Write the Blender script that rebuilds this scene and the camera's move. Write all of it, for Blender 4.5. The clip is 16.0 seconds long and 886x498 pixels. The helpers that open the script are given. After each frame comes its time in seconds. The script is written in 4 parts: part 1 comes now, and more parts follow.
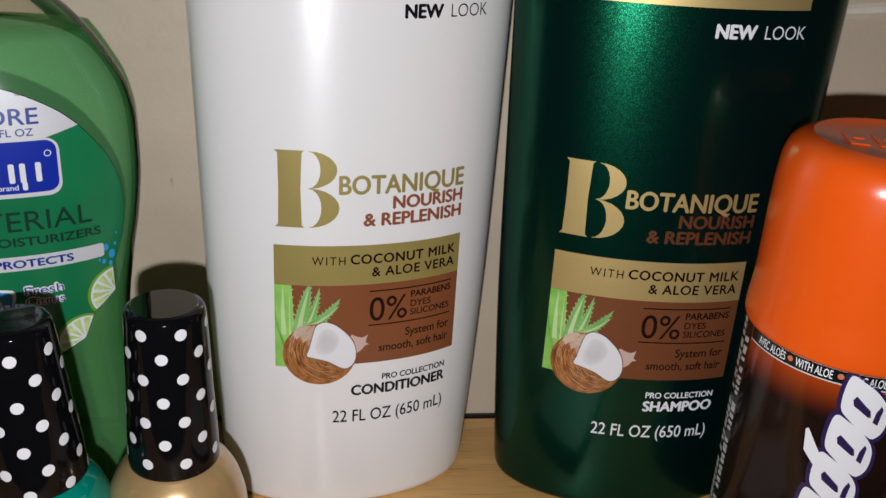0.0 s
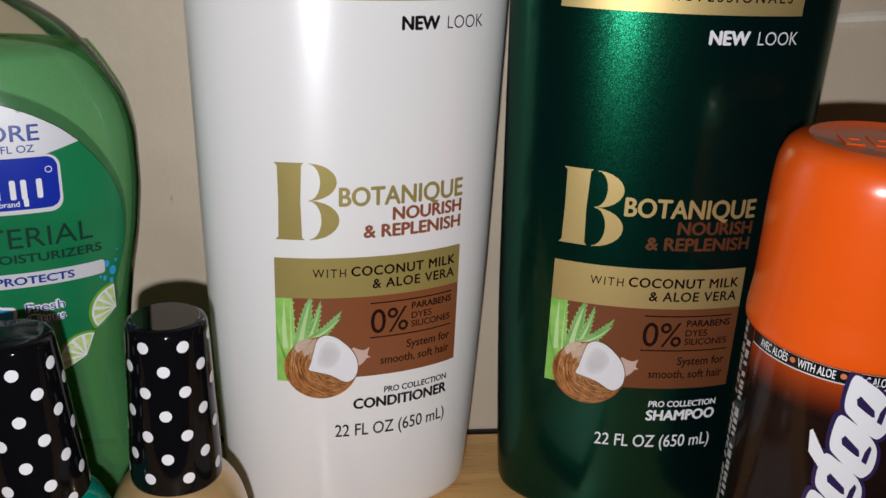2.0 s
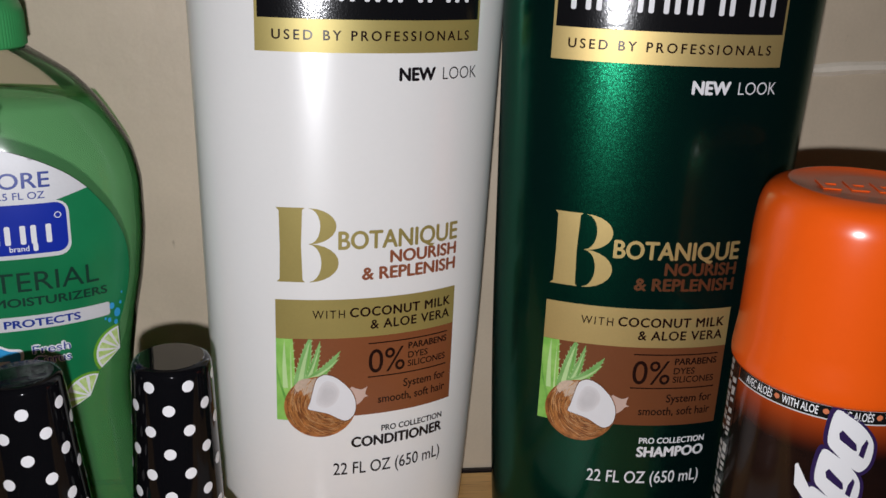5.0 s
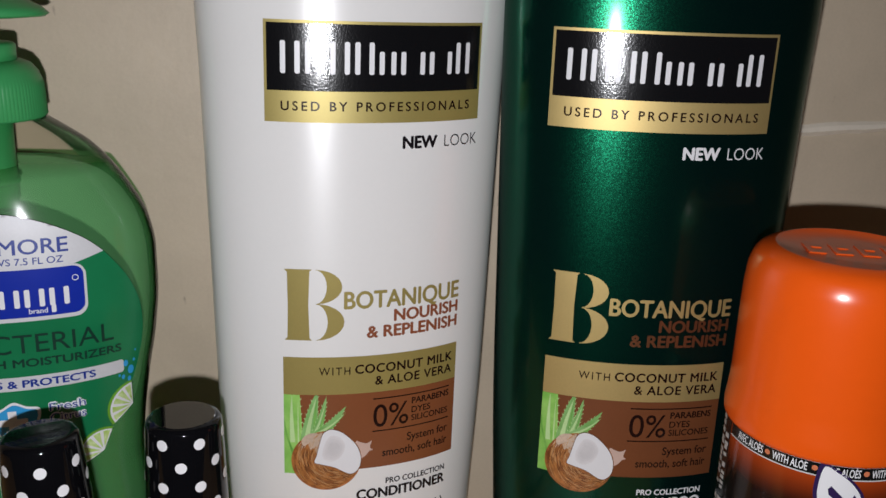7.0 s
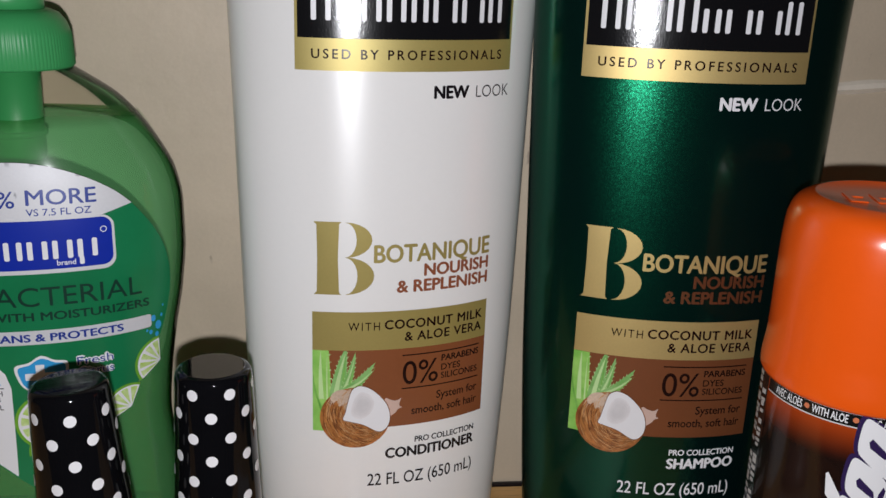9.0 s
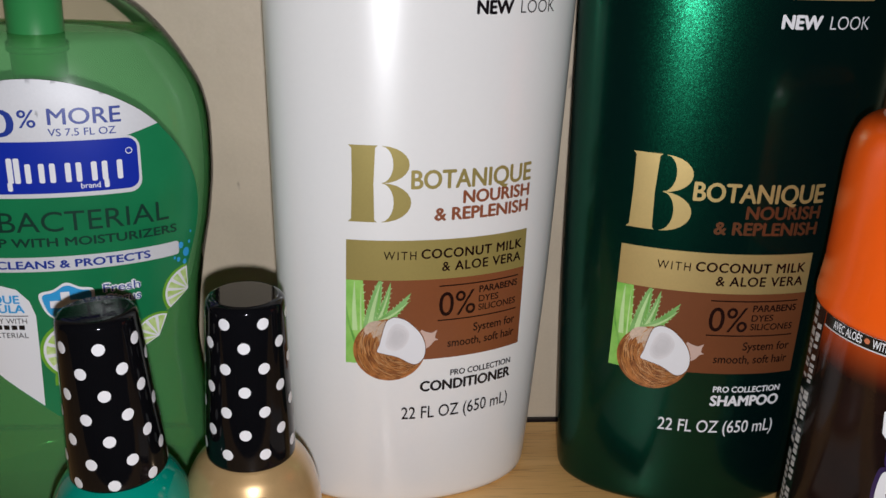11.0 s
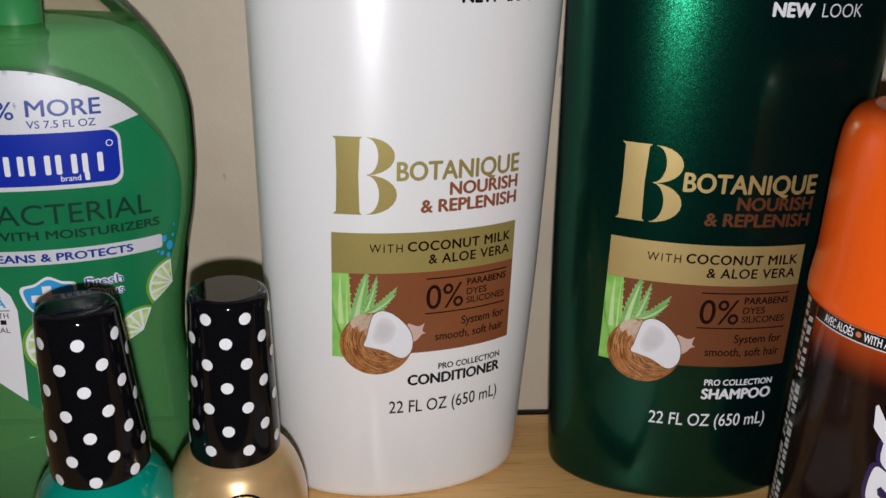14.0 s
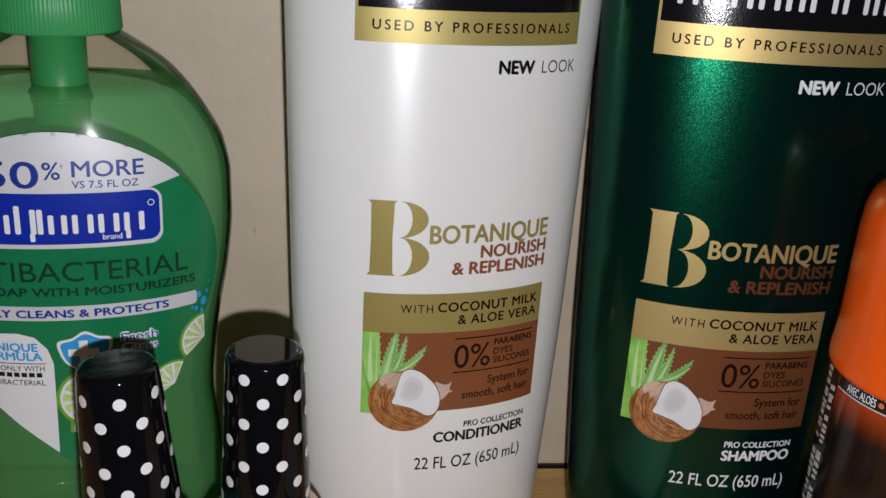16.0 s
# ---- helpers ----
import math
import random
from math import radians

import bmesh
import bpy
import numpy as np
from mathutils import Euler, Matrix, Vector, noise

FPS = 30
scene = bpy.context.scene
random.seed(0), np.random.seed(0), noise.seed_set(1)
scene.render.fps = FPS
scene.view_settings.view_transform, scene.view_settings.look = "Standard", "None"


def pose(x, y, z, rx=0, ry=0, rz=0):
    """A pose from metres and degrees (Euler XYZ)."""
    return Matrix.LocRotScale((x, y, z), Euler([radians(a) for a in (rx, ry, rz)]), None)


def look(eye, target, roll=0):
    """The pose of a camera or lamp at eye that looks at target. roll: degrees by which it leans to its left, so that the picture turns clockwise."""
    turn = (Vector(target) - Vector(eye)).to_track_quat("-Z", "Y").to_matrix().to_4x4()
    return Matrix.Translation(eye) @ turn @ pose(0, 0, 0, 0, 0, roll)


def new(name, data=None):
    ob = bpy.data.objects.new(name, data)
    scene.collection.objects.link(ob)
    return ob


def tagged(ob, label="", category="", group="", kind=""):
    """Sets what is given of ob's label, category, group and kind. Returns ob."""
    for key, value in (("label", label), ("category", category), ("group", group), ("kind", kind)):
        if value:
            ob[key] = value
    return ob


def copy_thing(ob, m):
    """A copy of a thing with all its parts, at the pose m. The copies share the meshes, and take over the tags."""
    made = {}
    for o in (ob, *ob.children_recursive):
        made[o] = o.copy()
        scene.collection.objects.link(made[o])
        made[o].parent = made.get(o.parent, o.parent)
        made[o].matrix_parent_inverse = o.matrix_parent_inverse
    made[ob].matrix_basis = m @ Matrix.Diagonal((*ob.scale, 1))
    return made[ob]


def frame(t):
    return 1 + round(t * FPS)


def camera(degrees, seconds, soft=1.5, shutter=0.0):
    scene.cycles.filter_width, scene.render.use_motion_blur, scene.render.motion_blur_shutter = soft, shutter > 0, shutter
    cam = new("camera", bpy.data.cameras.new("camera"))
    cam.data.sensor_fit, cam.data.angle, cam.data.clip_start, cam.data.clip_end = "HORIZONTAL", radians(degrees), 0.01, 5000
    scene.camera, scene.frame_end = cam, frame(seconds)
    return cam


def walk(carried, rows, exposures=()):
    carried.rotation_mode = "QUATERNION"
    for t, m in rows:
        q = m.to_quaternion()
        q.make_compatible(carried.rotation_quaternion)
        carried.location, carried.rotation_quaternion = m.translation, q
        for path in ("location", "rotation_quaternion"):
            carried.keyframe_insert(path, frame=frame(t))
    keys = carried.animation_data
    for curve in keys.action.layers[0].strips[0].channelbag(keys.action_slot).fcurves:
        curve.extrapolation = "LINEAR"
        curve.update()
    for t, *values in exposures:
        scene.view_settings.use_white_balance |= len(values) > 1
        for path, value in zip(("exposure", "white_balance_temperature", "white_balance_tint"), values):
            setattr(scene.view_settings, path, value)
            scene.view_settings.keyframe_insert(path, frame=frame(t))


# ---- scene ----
cam = camera(50.2, 16.0)
PATH = [
    (0, (0.01894, -0.02771, 0.19106), (0.01121, 1.81103, -0.59568), 3.42),
    (0.5, (0.01701, -0.02652, 0.18717), (0.00205, 1.81284, -0.59802), 3.09),
    (1, (0.02043, -0.02753, 0.18748), (0.01490, 1.82700, -0.56130), 2.40),
    (1.5, (0.01947, -0.02968, 0.18681), (0.01295, 1.83195, -0.54414), 2.31),
    (2, (0.01853, -0.03076, 0.18574), (0.01257, 1.83384, -0.53761), 2.44),
    (2.5, (0.01911, -0.03280, 0.18783), (0.01177, 1.83837, -0.51833), 2.26),
    (3, (0.01803, -0.03674, 0.18936), (0.02148, 1.84532, -0.48728), 2.04),
    (3.5, (0.01909, -0.03590, 0.18950), (0.02365, 1.85057, -0.47473), 1.78),
    (4, (0.01935, -0.03503, 0.18821), (0.03170, 1.85232, -0.47343), 1.92),
    (6.5, (0.01074, -0.04783, 0.19210), (0.01630, 1.86193, -0.40186), 2.90),
    (7, (0.01670, -0.04708, 0.19924), (0.02086, 1.86945, -0.37253), 2.18),
    (7.5, (0.01585, -0.04867, 0.19902), (0.02950, 1.88621, -0.30700), 1.90),
    (8, (0.01200, -0.04804, 0.19346), (0.03081, 1.87960, -0.33931), 2.27),
    (8.2, (0.01207, -0.04763, 0.19108), (0.01690, 1.87256, -0.36823), 2.49),
    (10.3, (0.00975, -0.04000, 0.18422), (-0.03818, 1.86271, -0.43013), 1.67),
    (10.5, (0.00728, -0.03696, 0.18286), (-0.04748, 1.85697, -0.45749), 1.98),
    (11, (0.00484, -0.03611, 0.18001), (-0.04223, 1.83242, -0.53157), 2.30),
    (11.5, (0.00266, -0.03538, 0.17919), (-0.05588, 1.81997, -0.56529), 2.78),
    (12, (0.00571, -0.03291, 0.17695), (-0.05390, 1.81778, -0.57894), 2.38),
    (12.5, (0.00702, -0.03172, 0.17653), (-0.04876, 1.81593, -0.58707), 2.45),
    (13, (0.00605, -0.03274, 0.17713), (-0.05001, 1.81784, -0.57930), 2.42),
    (13.5, (0.00555, -0.03280, 0.17664), (-0.04851, 1.81895, -0.57708), 2.48),
    (14, (0.00894, -0.03211, 0.18006), (-0.04123, 1.82705, -0.55546), 2.09),
    (14.5, (0.00623, -0.03272, 0.18191), (-0.03440, 1.83342, -0.53634), 2.25),
    (15, (0.00102, -0.03575, 0.18349), (-0.04233, 1.83422, -0.52455), 2.73),
    (15.5, (-0.00136, -0.03700, 0.18648), (-0.04191, 1.83623, -0.51306), 3.27),
    (16, (-0.00214, -0.03470, 0.19025), (-0.03905, 1.84647, -0.48787), 3.36),
]
walk(cam, [(t, look(eye, target, roll)) for t, eye, target, roll in PATH], [(0, 0.0), (4.2, 0.0), (6.5, -0.12), (8.2, -0.12), (10.3, 0.0), (14.5, 0.0), (15.5, -0.08), (16, -0.15)])

# ---- light ----
world = bpy.data.worlds.new("world")
world.use_nodes = True
scene.world = world
world.node_tree.nodes["Background"].inputs[0].default_value = (1.0, 0.9, 0.8, 1)
world.node_tree.nodes["Background"].inputs[1].default_value = 0.008
torch = bpy.data.lights.new("torch_light", "POINT")
torch.energy, torch.shadow_soft_size, torch.color = 2.4, 0.0035, (0.975, 0.98, 1.03)
new("torch_light", torch).location = (0.011, -0.050, 0.165)
scene.view_settings.exposure = 0.0


# ---- materials ----
def material(name, color, rough=0.4, metal=0.0, coat=0.0, spec=0.5, grain=0.0, scale=400.0, bump=0.0, bump_scale=900.0, second=None, mix_scale=60.0, streak=0.0):
    """Principled surface with a fine grain and a coarse variation of its colour, and relief."""
    m = bpy.data.materials.new(name)
    m.use_nodes = True
    nt = m.node_tree
    p = nt.nodes["Principled BSDF"]
    p.inputs["Roughness"].default_value = rough
    p.inputs["Metallic"].default_value = metal
    p.inputs["Coat Weight"].default_value = coat
    p.inputs["Coat Roughness"].default_value = 0.13
    p.inputs["Specular IOR Level"].default_value = spec
    p.inputs["Base Color"].default_value = (*color, 1)
    if streak:
        tangent = nt.nodes.new("ShaderNodeTangent")
        tangent.direction_type, tangent.axis = "RADIAL", "Z"
        nt.links.new(tangent.outputs[0], p.inputs["Tangent"])
        p.inputs["Anisotropic"].default_value = streak
        p.inputs["Anisotropic Rotation"].default_value = 0.25
    geo = nt.nodes.new("ShaderNodeTexCoord")
    if grain > 0 or second:
        fine = nt.nodes.new("ShaderNodeTexNoise")
        fine.inputs["Scale"].default_value, fine.inputs["Detail"].default_value = scale, 4
        coarse = nt.nodes.new("ShaderNodeTexNoise")
        coarse.inputs["Scale"].default_value, coarse.inputs["Detail"].default_value = mix_scale, 5
        for n in (fine, coarse):
            nt.links.new(geo.outputs["Object"], n.inputs["Vector"])
        ramp = nt.nodes.new("ShaderNodeValToRGB")
        ramp.color_ramp.elements[0].position, ramp.color_ramp.elements[1].position = 0.35, 0.65
        other = second or tuple(c * (1 - grain) for c in color)
        ramp.color_ramp.elements[0].color, ramp.color_ramp.elements[1].color = (*other, 1), (*color, 1)
        nt.links.new(coarse.outputs["Fac"], ramp.inputs["Fac"])
        hsv = nt.nodes.new("ShaderNodeHueSaturation")
        span = nt.nodes.new("ShaderNodeMapRange")
        span.inputs["To Min"].default_value, span.inputs["To Max"].default_value = 1 - grain, 1 + grain
        nt.links.new(fine.outputs["Fac"], span.inputs["Value"])
        nt.links.new(span.outputs["Result"], hsv.inputs["Value"])
        nt.links.new(ramp.outputs["Color"], hsv.inputs["Color"])
        nt.links.new(hsv.outputs["Color"], p.inputs["Base Color"])
    if bump > 0:
        relief = nt.nodes.new("ShaderNodeTexNoise")
        relief.inputs["Scale"].default_value, relief.inputs["Detail"].default_value = bump_scale, 4
        nt.links.new(geo.outputs["Object"], relief.inputs["Vector"])
        b = nt.nodes.new("ShaderNodeBump")
        b.inputs["Strength"].default_value, b.inputs["Distance"].default_value = bump, 0.0004
        nt.links.new(relief.outputs["Fac"], b.inputs["Height"])
        nt.links.new(b.outputs["Normal"], p.inputs["Normal"])
    return m


def wood_material():
    """Pale oak veneer: long streaks along x, darker pores, satin varnish."""
    m = material("oak_veneer", (0.5, 0.29, 0.115), rough=0.42, coat=0.15)
    nt = m.node_tree
    p = nt.nodes["Principled BSDF"]
    tc = nt.nodes.new("ShaderNodeTexCoord")

    def streak(sx, sy, detail, lo, hi, a, b):
        mp = nt.nodes.new("ShaderNodeMapping")
        mp.inputs["Scale"].default_value = (sx, sy, sy)
        nt.links.new(tc.outputs["Object"], mp.inputs["Vector"])
        n = nt.nodes.new("ShaderNodeTexNoise")
        n.inputs["Scale"].default_value, n.inputs["Detail"].default_value = 1.0, detail
        nt.links.new(mp.outputs["Vector"], n.inputs["Vector"])
        r = nt.nodes.new("ShaderNodeValToRGB")
        r.color_ramp.elements[0].position, r.color_ramp.elements[1].position = lo, hi
        r.color_ramp.elements[0].color, r.color_ramp.elements[1].color = (*a, 1), (*b, 1)
        nt.links.new(n.outputs["Fac"], r.inputs["Fac"])
        return r
    broad = streak(9, 120, 6, 0.3, 0.7, (0.58, 0.30, 0.092), (0.80, 0.48, 0.18))
    pores = streak(60, 1500, 2, 0.30, 0.44, (0.55, 0.5, 0.45), (1, 1, 1))
    mul = nt.nodes.new("ShaderNodeMix")
    mul.data_type, mul.blend_type = "RGBA", "MULTIPLY"
    mul.inputs[0].default_value = 0.8
    nt.links.new(broad.outputs["Color"], mul.inputs[6])
    nt.links.new(pores.outputs["Color"], mul.inputs[7])
    nt.links.new(mul.outputs[2], p.inputs["Base Color"])
    b = nt.nodes.new("ShaderNodeBump")
    b.inputs["Strength"].default_value, b.inputs["Distance"].default_value = 0.25, 0.0002
    nt.links.new(pores.outputs["Color"], b.inputs["Height"])
    nt.links.new(b.outputs["Normal"], p.inputs["Normal"])
    return m


def pearl_green():
    """Dark green bottle: fine metallic flakes in a deep teal body under a thin gloss."""
    m = material("pearl_green", (0.0045, 0.100, 0.046), rough=0.26, metal=1.0, coat=0.5, streak=0.25, grain=0.45, scale=5000, mix_scale=40, second=(0.0042, 0.088, 0.043))
    nt = m.node_tree
    p = nt.nodes["Principled BSDF"]
    tc, v, sub, mul, geo, add, unit = (nt.nodes.new(k) for k in ("ShaderNodeTexCoord", "ShaderNodeTexVoronoi", "ShaderNodeVectorMath", "ShaderNodeVectorMath", "ShaderNodeNewGeometry", "ShaderNodeVectorMath", "ShaderNodeVectorMath"))
    v.inputs["Scale"].default_value = 5600
    nt.links.new(tc.outputs["Object"], v.inputs["Vector"])
    sub.operation, mul.operation, add.operation, unit.operation = "SUBTRACT", "SCALE", "ADD", "NORMALIZE"
    sub.inputs[1].default_value = (0.5, 0.5, 0.5)
    mul.inputs["Scale"].default_value = 0.10
    nt.links.new(v.outputs["Color"], sub.inputs[0])
    nt.links.new(sub.outputs[0], mul.inputs[0])
    nt.links.new(geo.outputs["Normal"], add.inputs[0])
    nt.links.new(mul.outputs[0], add.inputs[1])
    nt.links.new(add.outputs[0], unit.inputs[0])
    nt.links.new(unit.outputs[0], p.inputs["Normal"])
    nt.links.new(geo.outputs["Normal"], p.inputs["Coat Normal"])
    body, mix = nt.nodes.new("ShaderNodeBsdfDiffuse"), nt.nodes.new("ShaderNodeMixShader")
    body.inputs["Color"].default_value = (0.0025, 0.0165, 0.0165, 1)
    mix.inputs[0].default_value = 0.36
    nt.links.new(p.outputs[0], mix.inputs[1])
    nt.links.new(body.outputs[0], mix.inputs[2])
    nt.links.new(mix.outputs[0], nt.nodes["Material Output"].inputs[0])
    return m


def clear_plastic(name, tint, rough=0.04):
    m = bpy.data.materials.new(name)
    m.use_nodes = True
    nt = m.node_tree
    nt.nodes.remove(nt.nodes["Principled BSDF"])
    t, g, f, mix = (nt.nodes.new(k) for k in ("ShaderNodeBsdfTransparent", "ShaderNodeBsdfGlossy", "ShaderNodeFresnel", "ShaderNodeMixShader"))
    t.inputs["Color"].default_value = (*tint, 1)
    g.inputs["Roughness"].default_value = rough
    f.inputs["IOR"].default_value = 1.36
    nt.links.new(f.outputs[0], mix.inputs[0])
    nt.links.new(t.outputs[0], mix.inputs[1])
    nt.links.new(g.outputs[0], mix.inputs[2])
    nt.links.new(mix.outputs[0], nt.nodes["Material Output"].inputs[0])
    return m


def liquid_material():
    """Clear green soap: lets tinted light through, with a little haze and gloss."""
    m = material("green_soap", (0.18, 0.52, 0.22), rough=0.32, spec=0.12)
    nt = m.node_tree
    t, mix = nt.nodes.new("ShaderNodeBsdfTransparent"), nt.nodes.new("ShaderNodeMixShader")
    t.inputs["Color"].default_value = (0.58, 0.88, 0.60, 1)
    mix.inputs[0].default_value = 0.33
    nt.links.new(t.outputs[0], mix.inputs[1])
    nt.links.new(nt.nodes["Principled BSDF"].outputs[0], mix.inputs[2])
    nt.links.new(mix.outputs[0], nt.nodes["Material Output"].inputs[0])
    return m


WALL = material("beige_wall_paint", (0.61, 0.505, 0.375), rough=0.5, grain=0.06, scale=900, mix_scale=22, second=(0.53, 0.44, 0.325), bump=0.5, bump_scale=150)
ROOM = material("dim_room_paint", (0.075, 0.066, 0.060), rough=0.8, grain=0.05, scale=30, mix_scale=3)
WOOD = wood_material()
def add_specks(m, scale, reach, dark):
    """Sparse small dark scuffs over a painted surface."""
    nt = m.node_tree
    p = nt.nodes["Principled BSDF"]
    tc, mp, v, r, mix = (nt.nodes.new(k) for k in ("ShaderNodeTexCoord", "ShaderNodeMapping", "ShaderNodeTexNoise", "ShaderNodeValToRGB", "ShaderNodeMix"))
    mp.inputs["Scale"].default_value = (1.0, 1.0, 0.5)
    v.inputs["Scale"].default_value, v.inputs["Detail"].default_value = scale, 3
    nt.links.new(tc.outputs["Object"], mp.inputs["Vector"])
    nt.links.new(mp.outputs["Vector"], v.inputs["Vector"])
    r.color_ramp.elements[0].position, r.color_ramp.elements[1].position = reach, reach + 0.04
    nt.links.new(v.outputs["Fac"], r.inputs["Fac"])
    mix.data_type, mix.blend_type = "RGBA", "MIX"
    mix.inputs[7].default_value = (*dark, 1)
    old = p.inputs["Base Color"].links[0].from_socket
    nt.links.new(r.outputs["Color"], mix.inputs[0])
    nt.links.new(old, mix.inputs[6])
    nt.links.new(mix.outputs[2], p.inputs["Base Color"])


add_specks(WALL, 140.0, 0.70, (0.36, 0.29, 0.22))
RIDGE = material("pale_caulk", (0.86, 0.77, 0.64), rough=0.5, grain=0.08)
WHITE = material("pearl_white_plastic", (0.83, 0.82, 0.80), rough=0.29, spec=0.75, coat=0.35, streak=0.6, grain=0.015, scale=700, mix_scale=30)
GREEN = pearl_green()
BLACK = material("black_gloss_plastic", (0.004, 0.004, 0.005), rough=0.07, spec=0.2, grain=0.1)
BLACK_FACE = material("polished_black_plastic", (0.004, 0.004, 0.005), rough=0.025, spec=0.7, grain=0.1)
PLATE = material("black_label_film", (0.006, 0.006, 0.007), rough=0.13, spec=0.6, bump=0.09, bump_scale=1700)
GOLD = material("gold_ink", (0.40, 0.32, 0.10), rough=0.42, metal=0.35, grain=0.06, scale=1500)
GOLD_FOIL = material("gold_foil", (0.60, 0.45, 0.18), rough=0.48, metal=0.65, grain=0.06, scale=1500)
BRONZE = material("bronze_ink", (0.26, 0.075, 0.03), rough=0.4, grain=0.06)
BRONZE_FOIL = material("bronze_foil", (0.23, 0.085, 0.036), rough=0.42, metal=0.72, grain=0.06)
BROWN = material("brown_ink", (0.23, 0.075, 0.028), rough=0.24, streak=0.6, grain=0.05, scale=1200, mix_scale=80)
BROWN_FOIL = material("brown_foil_ink", (0.24, 0.080, 0.030), rough=0.4, metal=0.4, grain=0.05, scale=1200, mix_scale=80)
INK = material("black_ink", (0.010, 0.008, 0.010), rough=0.25, spec=0.35)
DARK_BROWN = material("dark_brown_ink", (0.016, 0.005, 0.004), rough=0.22, spec=0.3)
WHITE_INK = material("white_ink", (0.8, 0.8, 0.82), rough=0.35)
ALOE = material("aloe_print", (0.34, 0.64, 0.15), rough=0.3, grain=0.12, scale=500, second=(0.20, 0.50, 0.08), mix_scale=160)
ALOE_DARK = material("aloe_print_shade", (0.10, 0.32, 0.05), rough=0.3, grain=0.12, scale=500, second=(0.22, 0.50, 0.10), mix_scale=190)
ALOE_GREY = material("aloe_print_grey", (0.27, 0.52, 0.18), rough=0.3, grain=0.12, scale=500, second=(0.17, 0.40, 0.10), mix_scale=190)
HUSK = material("coconut_husk_print", (0.46, 0.17, 0.045), rough=0.3, grain=0.4, scale=1700, second=(0.19, 0.058, 0.014), mix_scale=420)
HUSK_PALE = material("husk_pale_print", (0.66, 0.50, 0.38), rough=0.3, grain=0.25, scale=1400)
ALOE_PALE = material("aloe_print_light", (0.52, 0.74, 0.34), rough=0.4, grain=0.1)
HUSK_GLINT = material("husk_glint_print", (0.66, 0.36, 0.16), rough=0.3, grain=0.3, scale=1600)
HUSK_FIBRE = material("husk_fibre_print", (0.52, 0.22, 0.060), rough=0.3, grain=0.2)
FLESH = material("coconut_flesh_print", (0.8, 0.8, 0.82), rough=0.38, grain=0.02)
FLESH_TONES = [material("coconut_hollow_print", (c, c * 0.975, c * 0.99), rough=0.38, grain=0.05, mix_scale=200) for c in (0.76, 0.72, 0.68, 0.65)]
MILK = material("coconut_milk_print", (0.62, 0.44, 0.37), rough=0.38, grain=0.1)
RIM = material("coconut_rim_print", (0.13, 0.045, 0.015), rough=0.3, spec=0.25)
SOAP = liquid_material()
BACKING = material("label_backing", (0.62, 0.66, 0.58), rough=0.5, grain=0.05)
SHELL = clear_plastic("clear_plastic", (0.86, 0.85, 0.79), 0.09)
PUMP = material("green_pump_plastic", (0.045, 0.32, 0.10), rough=0.42, spec=0.4, grain=0.03, mix_scale=50)
LABEL_GREEN = material("dark_green_label", (0.006, 0.165, 0.060), rough=0.28, grain=0.04, scale=900, mix_scale=35, second=(0.010, 0.20, 0.075))
SILVER = material("silver_label", (0.66, 0.66, 0.68), rough=0.5, metal=0.1, spec=0.35, grain=0.05, scale=1500, bump=0.05, bump_scale=3000)
BLUE = material("blue_label", (0.006, 0.026, 0.36), rough=0.28, grain=0.04)
NAVY_INK = material("navy_ink", (0.008, 0.034, 0.27), rough=0.35)
SKY = material("sky_blue_ink", (0.03, 0.33, 0.68), rough=0.35)
DEEP_INK = material("deep_green_ink", (0.004, 0.035, 0.022), rough=0.35)
LIME = material("lime_print", (0.42, 0.62, 0.12), rough=0.38, grain=0.2, scale=900, second=(0.62, 0.75, 0.36), mix_scale=500)
LIME_RIND = material("lime_rind_print", (0.16, 0.40, 0.03), rough=0.38, grain=0.1)
ORANGE = material("orange_plastic", (0.86, 0.105, 0.006), rough=0.24, spec=0.5, grain=0.02, mix_scale=40)
CAN_DARK = material("dark_can_print", (0.009, 0.005, 0.005), rough=0.12, coat=0.0, spec=0.3, grain=0.3, scale=300, mix_scale=45, second=(0.016, 0.007, 0.005))
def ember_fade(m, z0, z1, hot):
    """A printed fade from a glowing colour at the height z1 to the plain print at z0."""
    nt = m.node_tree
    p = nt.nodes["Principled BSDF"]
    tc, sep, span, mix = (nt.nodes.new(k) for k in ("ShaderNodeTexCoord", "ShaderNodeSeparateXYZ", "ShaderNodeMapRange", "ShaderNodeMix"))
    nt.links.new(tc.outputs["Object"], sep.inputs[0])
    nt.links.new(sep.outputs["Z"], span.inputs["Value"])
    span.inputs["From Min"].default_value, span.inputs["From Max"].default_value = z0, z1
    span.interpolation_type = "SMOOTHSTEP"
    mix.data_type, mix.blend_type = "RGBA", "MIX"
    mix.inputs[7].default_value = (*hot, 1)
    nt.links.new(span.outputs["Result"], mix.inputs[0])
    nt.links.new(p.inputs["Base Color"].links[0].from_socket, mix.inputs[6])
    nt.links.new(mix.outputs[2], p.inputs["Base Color"])


